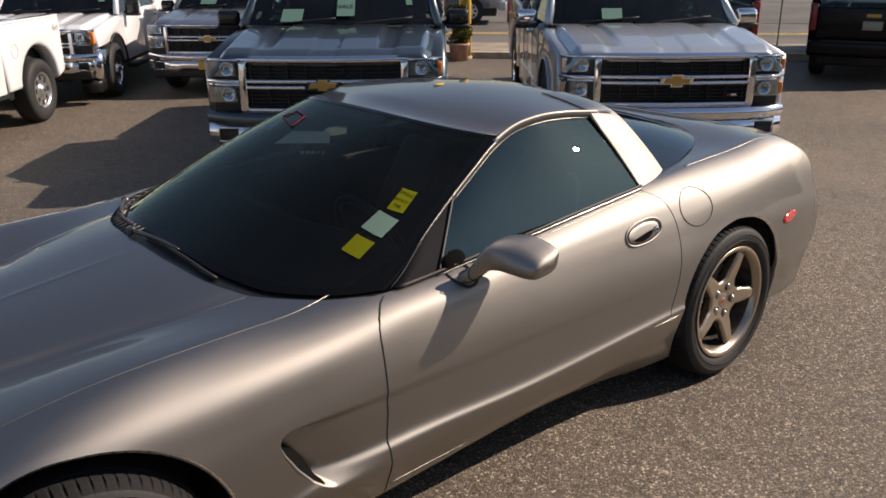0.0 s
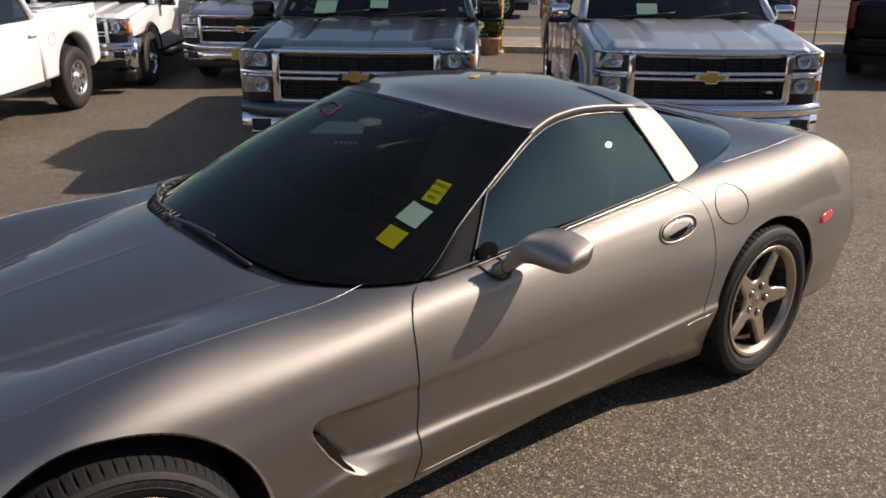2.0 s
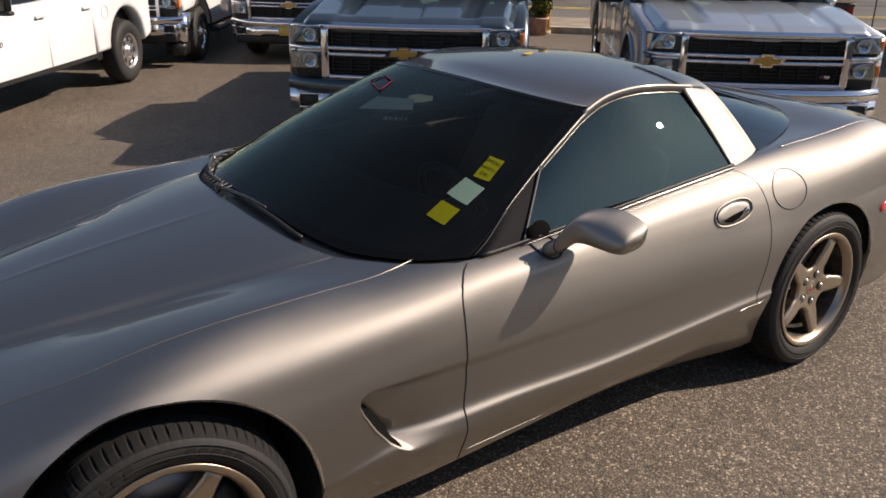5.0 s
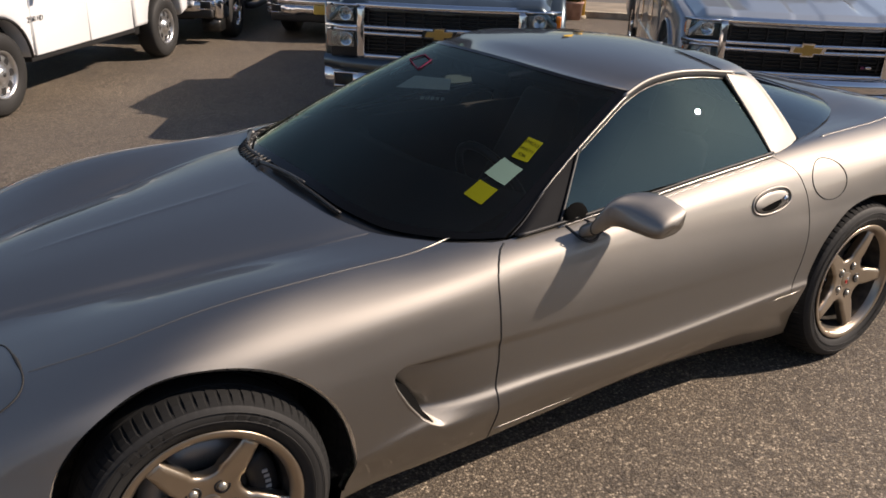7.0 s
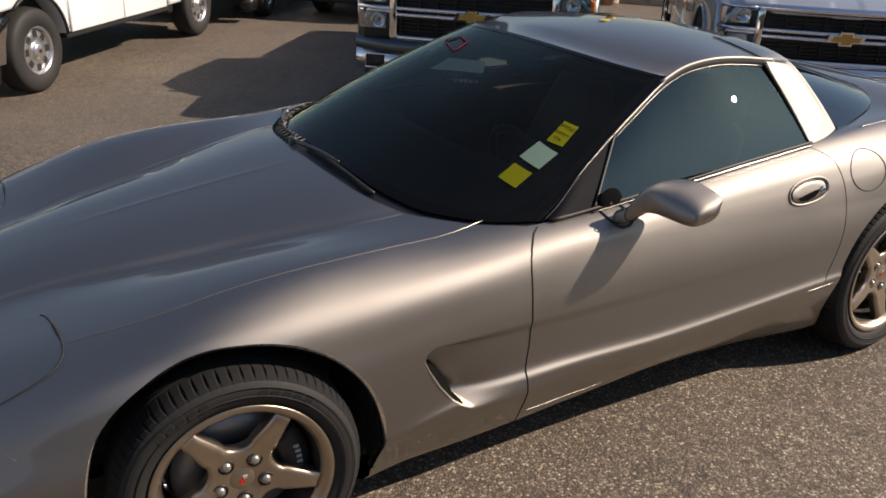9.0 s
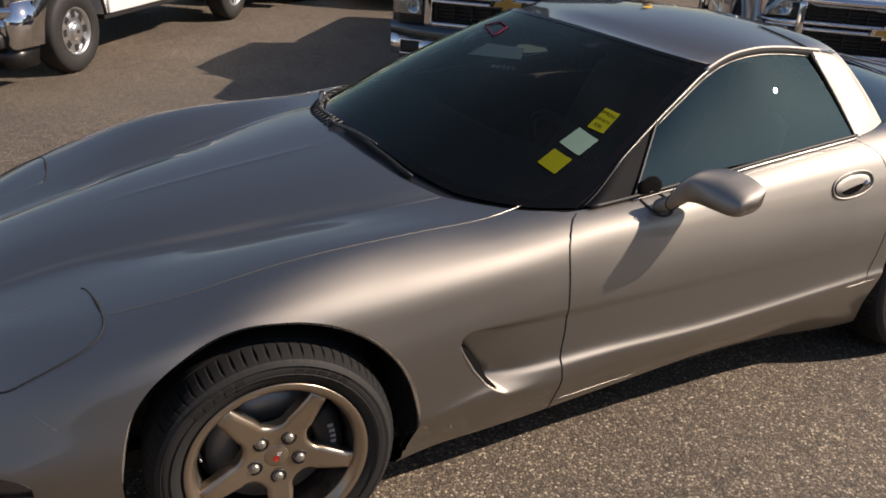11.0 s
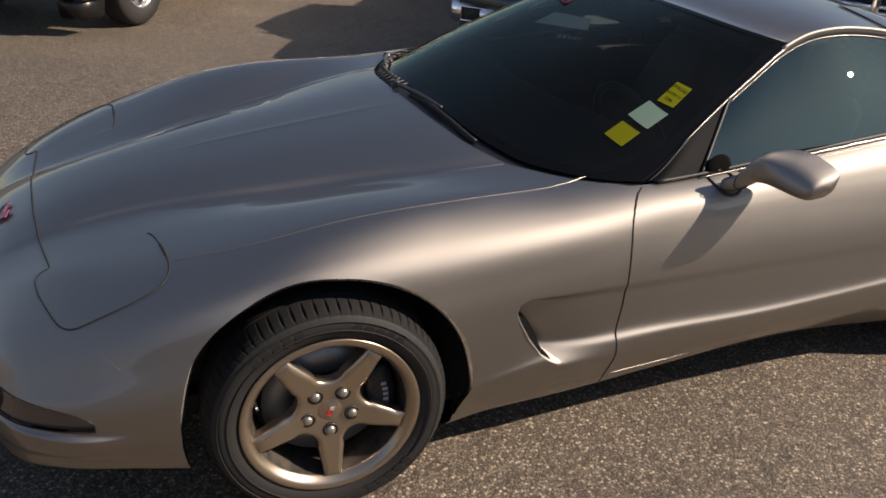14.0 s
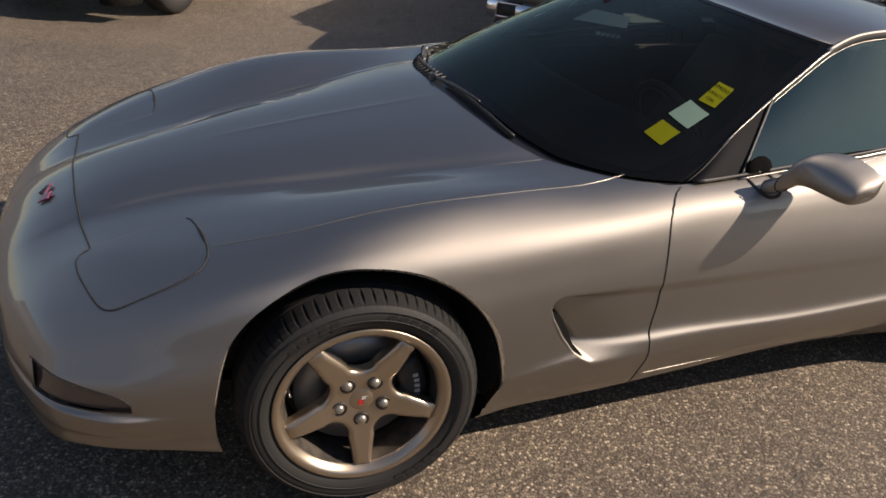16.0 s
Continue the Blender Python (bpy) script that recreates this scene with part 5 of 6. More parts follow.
paper([(0.08, 0.44), (0.038, 0.4), (0.042, 0.297), (0.085, 0.34)], GREEN_PAPER)
paper([(0.082, 0.304), (0.045, 0.27), (0.048, 0.181), (0.085, 0.22)], YELLOW_PAPER)
loop = [(0.735, 0.79), (0.71, 0.852), (0.63, 0.823), (0.605, 0.732)]
path = []
for a, b in zip(loop, loop[1:] + loop[:1]):
    path += [screen_pt(a[0] + (b[0] - a[0]) * t, a[1] + (b[1] - a[1]) * t, 0.004) for t in (0, 0.25, 0.5, 0.75)]
part("pink_mark", tube(path, 0.003, 4, True), PINK_MARK, glass_ob, "pink marker outline on the glass")
# pale sheet and patches added in place of sunlit ground beyond the far window
bm = bmesh.new()
for face in (((1.43, 0.695, 0.94), (1.513, 0.668, 0.99), (1.712, 0.668, 0.958), (1.722, 0.695, 0.9)),):
    bm.faces.new([bm.verts.new(p) for p in face])
card = part("window_sheet", bm, PALE_SHEET, CAR, "pale sheet added inside the far side window, standing for sunlit ground", smooth=False)
for k in range(5):
    bm = bmesh.new()
    x0 = 1.56 + 0.028 * k
    box(bm, x0, x0 + 0.02, 0.69, 0.692, 0.872 - 0.004 * k, 0.886 - 0.004 * k)
    part("sheet_patch", bm, PALE_SHEET, card, smooth=False)
leaf = bmesh.new()
q = roof_pt(1.86, 0.1)
ring = [leaf.verts.new(q + Vector((0.028 * math.cos(a) * (1 + 0.25 * math.cos(5 * a)), 0.016 * math.sin(a), 0.004 + 0.003 * math.cos(2 * a)))) for a in np.linspace(0, 2 * math.pi, 20, endpoint=False)]
leaf.faces.new(ring)
tagged(part("fallen_leaf", leaf, YELLOW_LEAF), "small dry yellow leaf lying on the coupe roof", "leaf")


# ---- ground ----
def ground_z(x, y):
    """Level under the coupe, dipping gently to the drain line between the rows."""
    return -0.4 * ease(math.hypot(0.9 * (x + 0.4), y + 2.6), 4.7, 9.6)


bm = bmesh.new()
gx = sorted({*np.linspace(-10, 18, 113).round(3), *(-2000, -400, -80, -30, -16, 24, 40, 80, 400, 2000)})
gy = sorted({*np.linspace(-8, 26, 137).round(3), *(-2000, -400, -80, -30, -14, 34, 50, 80, 400, 2000)})
g = [[bm.verts.new((x, y, ground_z(x, y))) for y in gy] for x in gx]
for i in range(len(gx) - 1):
    for j in range(len(gy) - 1):
        bm.faces.new((g[i][j], g[i + 1][j], g[i + 1][j + 1], g[i][j + 1]))
tagged(part("ground", bm, ASPHALT), "worn grey-brown asphalt of a car lot", "ground", kind="structure")


# ---- pickup trucks: the front looks along -y, x to its own left, origin on the ground under the grille ----
def slab(outline, x0, x1, bevel=0.02, segments=3):
    """A side panel: an outline of (y, z) points given a thickness along x."""
    bm = bmesh.new()
    a = [bm.verts.new((x0, y, z)) for y, z in outline]
    b = [bm.verts.new((x1, y, z)) for y, z in outline]
    n = len(outline)
    bm.faces.new(a)
    bm.faces.new(b[::-1])
    for k in range(n):
        bm.faces.new((a[k], b[k], b[(k + 1) % n], a[(k + 1) % n]))
    bmesh.ops.recalc_face_normals(bm, faces=bm.faces)
    if bevel:
        edges = [e for e in bm.edges if e.verts[0].co.x == e.verts[1].co.x == x1]
        bmesh.ops.bevel(bm, geom=edges, offset=bevel, segments=segments, affect="EDGES", profile=0.5)
    return bm


def block(x0, x1, y0, y1, z0, z1, bevel=0.01, segments=2):
    bm = bmesh.new()
    box(bm, x0, x1, y0, y1, z0, z1)
    bmesh.ops.recalc_face_normals(bm, faces=bm.faces)
    return bevelled(bm, bevel, segments) if bevel else bm


def arch_pts(cy, cz, r, z_low, n=16):
    """Round the wheel opening from front to back, as (y, z) points."""
    a0 = math.asin(max((z_low - cz) / r, -1))
    return [(cy - r * math.cos(a), cz + r * math.sin(a)) for a in np.linspace(a0, math.pi - a0, n)]


def truck_wheel(parent, x, y, s, r, alloy):
    top = new("wheel")
    top.parent = parent
    top.matrix_basis = Matrix.Translation((x, y, r)) @ pose(0, 0, 0, 0, 0, 90 if s > 0 else -90)
    rim_r, w = r * 0.57, 0.125
    prof = [(rim_r - 0.01, w * 0.8), (rim_r + 0.01, w * 1.02), (r * 0.8, w * 1.06), (r - 0.03, w * 0.98), (r - 0.005, w * 0.8), (r, w * 0.4), (r + 0.002, 0)]
    prof = [(q, -v) for q, v in prof] + [(q, v) for q, v in prof[-2::-1]]
    tyre = part("tyre", revolve(prof, 96, None, Matrix(), lambda k, n: -0.01 if n in (4, 8) and k % 2 else 0), RUBBER, top)
    part("rim", revolve([(rim_r, -w * 0.98), (rim_r - 0.012, -w * 1.0), (rim_r - 0.03, -w * 0.7), (rim_r - 0.035, w * 0.5)], 48), alloy, top)
    face = revolve([(rim_r - 0.03, -w * 0.62), (rim_r * 0.72, -w * 0.78), (rim_r * 0.5, -w * 0.8), (rim_r * 0.36, -w * 0.72), (rim_r * 0.33, -w * 0.95), (rim_r * 0.22, -w * 1.08), (0.001, -w * 1.1)], 48)
    part("wheel_face", face, alloy, top)
    for k in range(8):
        a = 2 * math.pi * k / 8
        bm = bmesh.new()
        c = Vector((rim_r * 0.66 * math.cos(a), -w * 0.795, rim_r * 0.66 * math.sin(a)))
        ring = [bm.verts.new(c + Vector((math.cos(a) * u - math.sin(a) * v, 0, math.sin(a) * u + math.cos(a) * v))) for u, v in ellipse(0, 0, rim_r * 0.19, rim_r * 0.15, 0, 16, 3.0)]
        bm.faces.new(ring)
        part("wheel_slot", bm, BLACK, top, smooth=False)
    part("hub_badge", revolve([(0.001, -w * 1.115), (0.022, -w * 1.11), (0.024, -w * 1.08)], 16), GOLD if alloy == CHROME else BLACK, top)
    return top


def bowtie(parent, y, z, size=0.125):
    shape = [(-1.1, -0.2), (-0.36, -0.2), (-0.4, -0.4), (0.36, -0.4), (0.4, -0.2), (0.94, -0.2), (1.1, 0.2), (0.36, 0.2), (0.4, 0.4), (-0.36, 0.4), (-0.4, 0.2), (-0.94, 0.2)]
    for k, (mat, f, yy, nm) in enumerate(((CHROME, 1.24, y, "emblem_surround"), (GOLD, 0.95, y - 0.012, "emblem"))):
        bm = bmesh.new()
        vs = [bm.verts.new((u * size * f, yy, z + v * size * f)) for u, v in shape]
        bm.faces.new(vs)
        ext = bmesh.ops.extrude_face_region(bm, geom=bm.faces[:])
        for v in ext["geom"]:
            if isinstance(v, bmesh.types.BMVert):
                v.co.y -= 0.014
        bmesh.ops.recalc_face_normals(bm, faces=bm.faces)
        part(nm, bm, mat, parent, smooth=False)


def pickup(m, paint, label, alloy, mirror_mat, old=False, cards=(), tow=False, deep=True, tail=5.85, bumper_paint=False):
    top = tagged(new("pickup_truck"), label, "truck", "pickup trucks on the lot")
    top.matrix_world = m
    tyre_r = 0.41 if old else 0.4
    hind, sill = (4.6, 0.5) if old else (4.72, 0.36)
    # hood with a raised middle and two long ridges
    bm = bmesh.new()
    g = []
    nx, ny = 96, 22
    for j in range(ny + 1):
        y = 0.0 + 1.3 * j / ny
        row = []
        for i in range(nx + 1):
            u = -1 + 2 * i / nx
            a = abs(u)
            x = u * (0.93 + 0.03 * ease(y, 0, 1))
            z = 1.13 + 0.09 * ease(y, -0.1, 1.1) - 0.05 * (1 - ease(y, 0.0, 0.14)) - 0.1 * max(0, a - 0.86) / 0.14 * (1.0)
            z += 0.026 * (1 - ease(a, 0.43, 0.5)) * ease(y, 0.02, 0.6) + 0.016 * ease(a, 0.58, 0.66) - 0.02 * ease(a, 0.88, 0.97) - 0.008 * (1 - ease(a, 0.1, 0.14))
            row.append(bm.verts.new((x, y + 0.05 * a * a - 0.02, z)))
        g.append(row)
    for j in range(ny):
        for i in range(nx):
            bm.faces.new((g[j][i], g[j][i + 1], g[j + 1][i + 1], g[j + 1][i]))
    low = [bm.verts.new(v.co + Vector((0, 0.01, -0.05))) for v in g[0]]
    for i in range(nx):
        bm.faces.new((low[i], low[i + 1], g[0][i + 1], g[0][i]))
    bmesh.ops.recalc_face_normals(bm, faces=bm.faces)
    part("hood", bm, paint, top)
    # fenders, doors, bed sides
    la, ra = arch_pts(0.98, 0.45, 0.5, 0.5 if old else 0.42), arch_pts(hind, 0.47, 0.52, 0.5 if old else 0.42)
    for s in (-1, 1):
        edge = [p for p in la if p[1] >= 0.8 or p[0] > 0.98] if old else la
        fender = [(0.12, 0.82 if old else 0.5), *edge, (1.55, sill), (1.55, 1.2), (1.2, 1.2), (0.12, 1.08)]
        part("front_fender", slab(fender, s * 0.6, s * 1.0, 0.045), paint, top)
        part("arch_moulding", tube([(s * 1.0, y, z) for y, z in edge], 0.016, 6), BLACK if old else paint, top)
        part("front_door", slab([(1.556, sill), (2.62, sill), (2.62, 1.24), (1.556, 1.22)], s * 0.7, s * 1.0, 0.02), paint, top)
        part("rear_door", slab([(2.626, sill), (3.66, sill), (3.66, 1.25), (2.626, 1.24)], s * 0.7, s * 1.0, 0.02), paint, top)
        for y in (2.48, 3.52):
            part("door_handle", block(s * 0.99, s * 1.035, y - 0.1, y + 0.1, 1.06, 1.1, 0.012), CHROME if not old else paint, top)
        part("bed_side", slab([(3.72, 0.5), *ra, (tail - 0.02, 0.56), (tail, 0.66), (tail, 1.34), (3.72, 1.32)], s * 0.82, s * 1.0, 0.06), paint, top)
        part("bed_rail", block(s * 0.82 - (0.02 if s < 0 else 0), s * 0.99, 3.74, tail - 0.02, 1.31, 1.338, 0.008), paint if old else BLACK, top)
        part("rocker", block(s * 0.8 - 0.05, s * 0.97, 1.5, 3.75, sill - 0.06, sill + 0.02, 0.015), BLACK, top)
        if not old:
            part("body_moulding", tube([(s * 1.002, y, 0.62) for y in np.linspace(1.6, 3.6, 8)], 0.01, 5), paint, top)
        part("well_liner", block(s * 0.45, s * 0.8, 0.44, 1.52, 0.35, 1.02, 0.02), BLACK, top)
        part("well_liner", block(s * 0.45, s * 0.8, hind - 0.54, hind + 0.54, 0.35, 1.06, 0.02), BLACK, top)
        truck_wheel(top, s * 0.86, 0.98, s, tyre_r, alloy)
        truck_wheel(top, s * 0.86, hind, s, tyre_r, alloy)
        # greenhouse
        pil = [[(s * 0.93, 1.38, 1.22), (s * 0.76, 2.12, 1.82)], [(s * 0.95, 2.62, 1.24), (s * 0.77, 2.64, 1.84)], [(s * 0.95, 3.66, 1.25), (s * 0.76, 3.52, 1.82)]]
        for a, b in pil:
            part("cab_pillar", tube([a, Vector(a).lerp(Vector(b), 0.5), b], 0.045, 8), paint, top)
        for (a, b), (c, d) in zip(pil, pil[1:]):
            w = part("side_window", ruled(lambda u: Vector(a).lerp(Vector(c), u), lambda u: Vector(b).lerp(Vector(d), u), 4, 4), TRUCK_GLASS, top)
        if not old:
            part("tail_lamp", block(s * 0.965 - 0.05, s * 0.965 + 0.05, tail - 0.14, tail + 0.012, 0.88, 1.26, 0.02), RED_LENS, top, "red tail lamp lens")
        mirror = new("door_mirror")
        mirror.parent = top
        arm = [(s * 0.96, 1.66, 1.2), (s * 1.02, 1.64, 1.24), (s * 1.06, 1.63, 1.27)]
        part("mirror_arm", tube(arm, 0.03, 6), BLACK, mirror)
        mh = 0.34 if tow else 0.2
        part("mirror_housing", block(s * 1.12 - 0.11, s * 1.12 + 0.11, 1.57, 1.67, 1.2, 1.19 + mh * 0.85, 0.045, 3), mirror_mat, mirror)
        part("mirror_shell_base", block(s * 1.125 - 0.115, s * 1.125 + 0.115, 1.57, 1.67, 1.175, 1.22, 0.02, 2), BLACK, mirror)
        if tow and tail > 5.5:
            part("running_board", tube([(s * 0.98, 1.5, 0.42), (s * 1.06, 1.6, 0.4), (s * 1.06, 2.6, 0.4), (s * 1.06, 3.6, 0.4), (s * 0.98, 3.7, 0.42)], 0.045, 8), BLACK, top)
    # roof, windscreen, rear wall, tailgate, chassis
    bm = bmesh.new()
    g = [[bm.verts.new((u * 0.78, 2.08 + 1.5 * v, 1.83 + 0.05 * (1 - u * u) + 0.02 * math.sin(math.pi * v))) for u in np.linspace(-1, 1, 13)] for v in np.linspace(0, 1, 9)]
    for a, b in zip(g, g[1:]):
        for k in range(12):
            bm.faces.new((a[k], a[k + 1], b[k + 1], b[k]))
    bmesh.ops.recalc_face_normals(bm, faces=bm.faces)
    bmesh.ops.solidify(bm, geom=bm.faces[:], thickness=0.05)
    part("roof", bm, paint, top)
    base_l = lambda u: Vector(((2 * u - 1) * 0.9, 1.28 + 0.12 * (2 * u - 1) ** 2, 1.22))
    base_h = lambda u: Vector(((2 * u - 1) * 0.74, 2.08 + 0.05 * (2 * u - 1) ** 2, 1.85))
    screen = part("windscreen", ruled(base_l, base_h, 16, 8, (0, -0.03, 0.02)), TRUCK_GLASS, top)
    part("cowl", ruled(lambda u: Vector(((2 * u - 1) * 0.9, 1.2 + 0.1 * (2 * u - 1) ** 2, 1.225)), lambda u: base_l(u) + Vector((0, 0.04, 0.012)), 12, 1), BLACK, top)
    for a in (0.15, 0.55):
        part("wiper", tube([base_l(a + 0.33 * t) + Vector((0, -0.02 + 0.05 * t, 0.03 + 0.05 * t)) for t in np.linspace(0, 1, 8)], 0.007, 5), BLACK, top)
    for u, v, w, h, words in cards:
        p0 = base_l(u).lerp(base_h(u), v) + Vector((0, 0.0, 0.02)) * 4 * v * (1 - v)
        bm = bmesh.new()
        up = (base_h(u) - base_l(u)).normalized()
        q = [p0 + Vector((a * w / 2, 0, 0)) + up * (b * h / 2) + Vector((0, -0.03, 0.012)) for a, b in ((-1, -1), (1, -1), (1, 1), (-1, 1))]
        bm.faces.new([bm.verts.new(c) for c in q])
        card = part("window_sheet", bm, CARD_TEAL, screen, smooth=False)
        if words:
            txt = bpy.data.curves.new("card_words", "FONT")
            txt.body, txt.size, txt.align_x, txt.align_y = words, 0.07, "CENTER", "CENTER"
            tm = bpy.data.meshes.new_from_object(new("card_words", txt))
            bpy.data.objects.remove(bpy.data.objects["card_words"])
            ob = new("card_words", tm)
            tm.materials.append(BLACK)
            ob.parent = card
            ob.matrix_basis = Matrix.Translation(p0 + Vector((0, -0.034, 0.014))) @ pose(0, 0, 0, math.degrees(math.atan2(up.z, up.y)), 0, 0)
    part("cab_back", block(-0.78, 0.78, 3.56, 3.62, 1.0, 1.83, 0.02), paint, top)
    part("dash_top", block(-0.85, 0.85, 1.45, 1.85, 1.05, 1.2, 0.03), BLACK, top)
    for s in (-1, 1):
        part("front_seat", block(s * 0.42 - 0.24, s * 0.42 + 0.24, 2.4, 2.6, 0.7, 1.55, 0.06), BLACK, top)
    part("tailgate", block(-0.82, 0.82, tail - 0.05, tail + 0.01, 0.6, 1.28, 0.015), paint, top)
    part("bed_front_wall", block(-0.9, 0.9, 3.62, 3.76, 0.6, 1.26, 0), BLACK, top)
    part("bed_floor", block(-0.82, 0.82, 3.72, tail - 0.05, 0.75, 0.8, 0), BLACK, top)
    part("chassis", block(-0.5, 0.5, 0.3, tail - 0.15, 0.32, 0.62, 0.03), BLACK, top)
    part("cab_floor", block(-0.72, 0.72, 0.6, 3.66, 0.4, 0.9, 0), BLACK, top)
    # face
    part("radiator_panel", block(-0.93, 0.93, 0.06, 0.3, 0.5, 1.08, 0.02), BLACK, top)
    grille = new("grille")
    grille.parent = top
    face_y = lambda u: 0.1 * (2 * u - 1) ** 2
    part("grille_top_bar", ruled(lambda u: Vector(((2 * u - 1) * 0.7, -0.03 + face_y(u) * 0.6, 1.045)), lambda u: Vector(((2 * u - 1) * 0.72, -0.025 + face_y(u) * 0.6, 1.105)), 30, 6, (0, -0.022, 0), 0.02), CHROME, grille)
    for z0 in (0.905, 0.855):
        part("grille_bar", tube([(x, -0.045 + 0.08 * (x / 0.9) ** 2, z0) for x in np.linspace(-0.68, 0.68, 24)], 0.017, 8), CHROME, grille)
    part("grille_low_bar", tube([(x, -0.03 + 0.08 * (x / 0.9) ** 2, 0.67) for x in np.linspace(-0.68, 0.68, 24)], 0.022, 8), CHROME, grille)
    for z0 in (1.03, 1.0, 0.97, 0.94, 0.82, 0.79, 0.76, 0.73, 0.7):
        part("grille_slat", block(-0.63, 0.63, 0.02, 0.06, z0 - 0.004, z0 + 0.004, 0), GRILLE, grille, smooth=False)
    for x in np.linspace(-0.6, 0.6, 9):
        part("grille_rib", block(x - 0.005, x + 0.005, 0.015, 0.06, 0.7, 1.04, 0), GRILLE, grille, smooth=False)
    bowtie(grille, -0.085, 0.88, 0.108)
    for s in (-1, 1):
        part("grille_post", block(min(s * 0.625, s * 0.69), max(s * 0.625, s * 0.69), -0.03, 0.06, 0.66, 1.06, 0.016, 3), CHROME, grille)
        lampset = new("headlamp")
        lampset.parent = top
        for z0, z1, nm in (((0.87, 1.07, "main_lamp"),) if old else ((0.94, 1.06, "main_lamp"), (0.73, 0.86, "low_lamp"))):
            x0, x1 = s * 0.69, s * 0.96
            bm = bmesh.new()
            g2 = []
            for a in np.linspace(0, 1, 9):
                xx = x0 + (x1 - x0) * a
                yy = -0.025 + 0.13 * a ** 3
                g2.append([bm.verts.new((xx, yy - 0.012 * math.sin(math.pi * b), z0 + (z1 - z0) * b)) for b in np.linspace(0, 1, 5)])
            for a, b in zip(g2, g2[1:]):
                for k in range(4):
                    bm.faces.new((a[k], a[k + 1], b[k + 1], b[k]))
            bmesh.ops.recalc_face_normals(bm, faces=bm.faces)
            lens = part(nm, bm, LAMP_GLASS, lampset)
            part("reflector", revolve([(0.001, 0.05), (0.035, 0.04), (0.053, 0.008), (0.058, 0.012)], 20, None, Matrix.Translation((s * 0.79, 0.005, (z0 + z1) / 2))), CHROME, lens)
            part("bulb", revolve([(0.001, -0.012), (0.02, -0.006), (0.026, 0.02)], 16, None, Matrix.Translation((s * 0.79, 0.02, (z0 + z1) / 2))), LAMP_GLASS, lens)
            part("lamp_housing", block(min(x0, x1) + 0.005, max(x0, x1) - 0.04, 0.05, 0.12, z0, z1, 0), LAMP_BACK, lens, smooth=False)
            part("turn_lens", block(min(s * (0.85 if old else 0.885), s * 0.962), max(s * (0.85 if old else 0.885), s * 0.962), 0.035 if old else 0.06, 0.125, z0 + 0.015, z1 - 0.015, 0.008), AMBER, lens)
            part("lamp_trim", tube([(x0, -0.008, z1 + 0.012), (s * 0.85, 0.025, z1 + 0.012), (x1, 0.115, z1 + 0.008)], 0.012, 6), CHROME, lens)
        part("lamp_divider", tube([(s * 0.69, -0.01, 0.9), (s * 0.83, 0.01, 0.9), (s * 0.965, 0.11, 0.9)], 0.022, 6), CHROME, lampset)
    # bumper
    bump = new("front_bumper")
    bump.parent = top
    bump.matrix_basis = Matrix.Translation((0, 0, 0.11 if old else 0))
    bm = bmesh.new()
    rows = []
    for x in np.linspace(-1.0, 1.0, 41):
        y = -0.1 + 0.2 * abs(x) ** 4
        rows.append([bm.verts.new((x, y + dy, z)) for dy, z in ((0.06, 0.655), (0.0, 0.64), (-0.01, 0.6), (0.0, 0.56), (0.02, 0.545))])
    for a, b in zip(rows, rows[1:]):
        for k in range(4):
            bm.faces.new((a[k], a[k + 1], b[k + 1], b[k]))
    bmesh.ops.recalc_face_normals(bm, faces=bm.faces)
    part("bumper_bar", bm, paint if bumper_paint else CHROME, bump)
    bm = bmesh.new()
    rows = []
    for x in np.linspace(-1.0, 1.0, 41):
        y = -0.085 + 0.2 * abs(x) ** 4
        inner = abs(x) < 0.5
        rows.append([bm.verts.new((x, y + dy, z)) for dy, z in ((0.03, 0.545), (0.0, 0.53), (0.0, 0.43 if inner else 0.4), (0.04, 0.41 if inner else 0.37))])
    for a, b in zip(rows, rows[1:]):
        for k in range(3):
            bm.faces.new((a[k], a[k + 1], b[k + 1], b[k]))
    bmesh.ops.recalc_face_normals(bm, faces=bm.faces)
    part("bumper_face", bm, CHROME, bump)
    part("valance", block(-0.9, 0.9, -0.03, 0.2, 0.28, 0.42, 0.03), BLACK, bump)
    for s in (-1, 1):
        if old:
            part("bumper_end", slab([(0.06, 0.28), (0.44, 0.27), (0.46, 0.36), (0.48, 0.46), (0.53, 0.58), (0.58, 0.68), (0.09, 0.68), (0.05, 0.5)], s * 0.84, s * 1.004, 0.035), CHROME, bump)
            part("air_dam", slab([(0.1, 0.08), (0.4, 0.08), (0.44, 0.265), (0.06, 0.265)], s * 0.7, s * 0.95, 0.03), COWL, bump)
        part("fog_recess", block(s * 0.78 - 0.1, s * 0.78 + 0.1, -0.03, 0.06, 0.42, 0.53, 0.015), BLACK, bump)
        part("fog_lamp", revolve([(0.001, -0.045), (0.035, -0.042), (0.042, -0.03)], 20, None, Matrix.Translation((s * 0.78, 0.0, 0.475))), LAMP_GLASS, bump)
        part("fog_trim", tube([(s * 0.78 + 0.1 * c, -0.035, 0.475 + 0.056 * d) for c, d in ((-1, -1), (1, -1), (1, 1), (-1, 1))], 0.012, 6, True), CHROME, bump)
    part("plate_holder", block(-0.17, 0.17, -0.12, -0.09, 0.42, 0.55, 0.006), PLATE if old or tow or not deep else BLACK, bump)
    return top


def lot(x, y, turn):
    return pose(x, y, ground_z(x, y), 0, 0, turn)


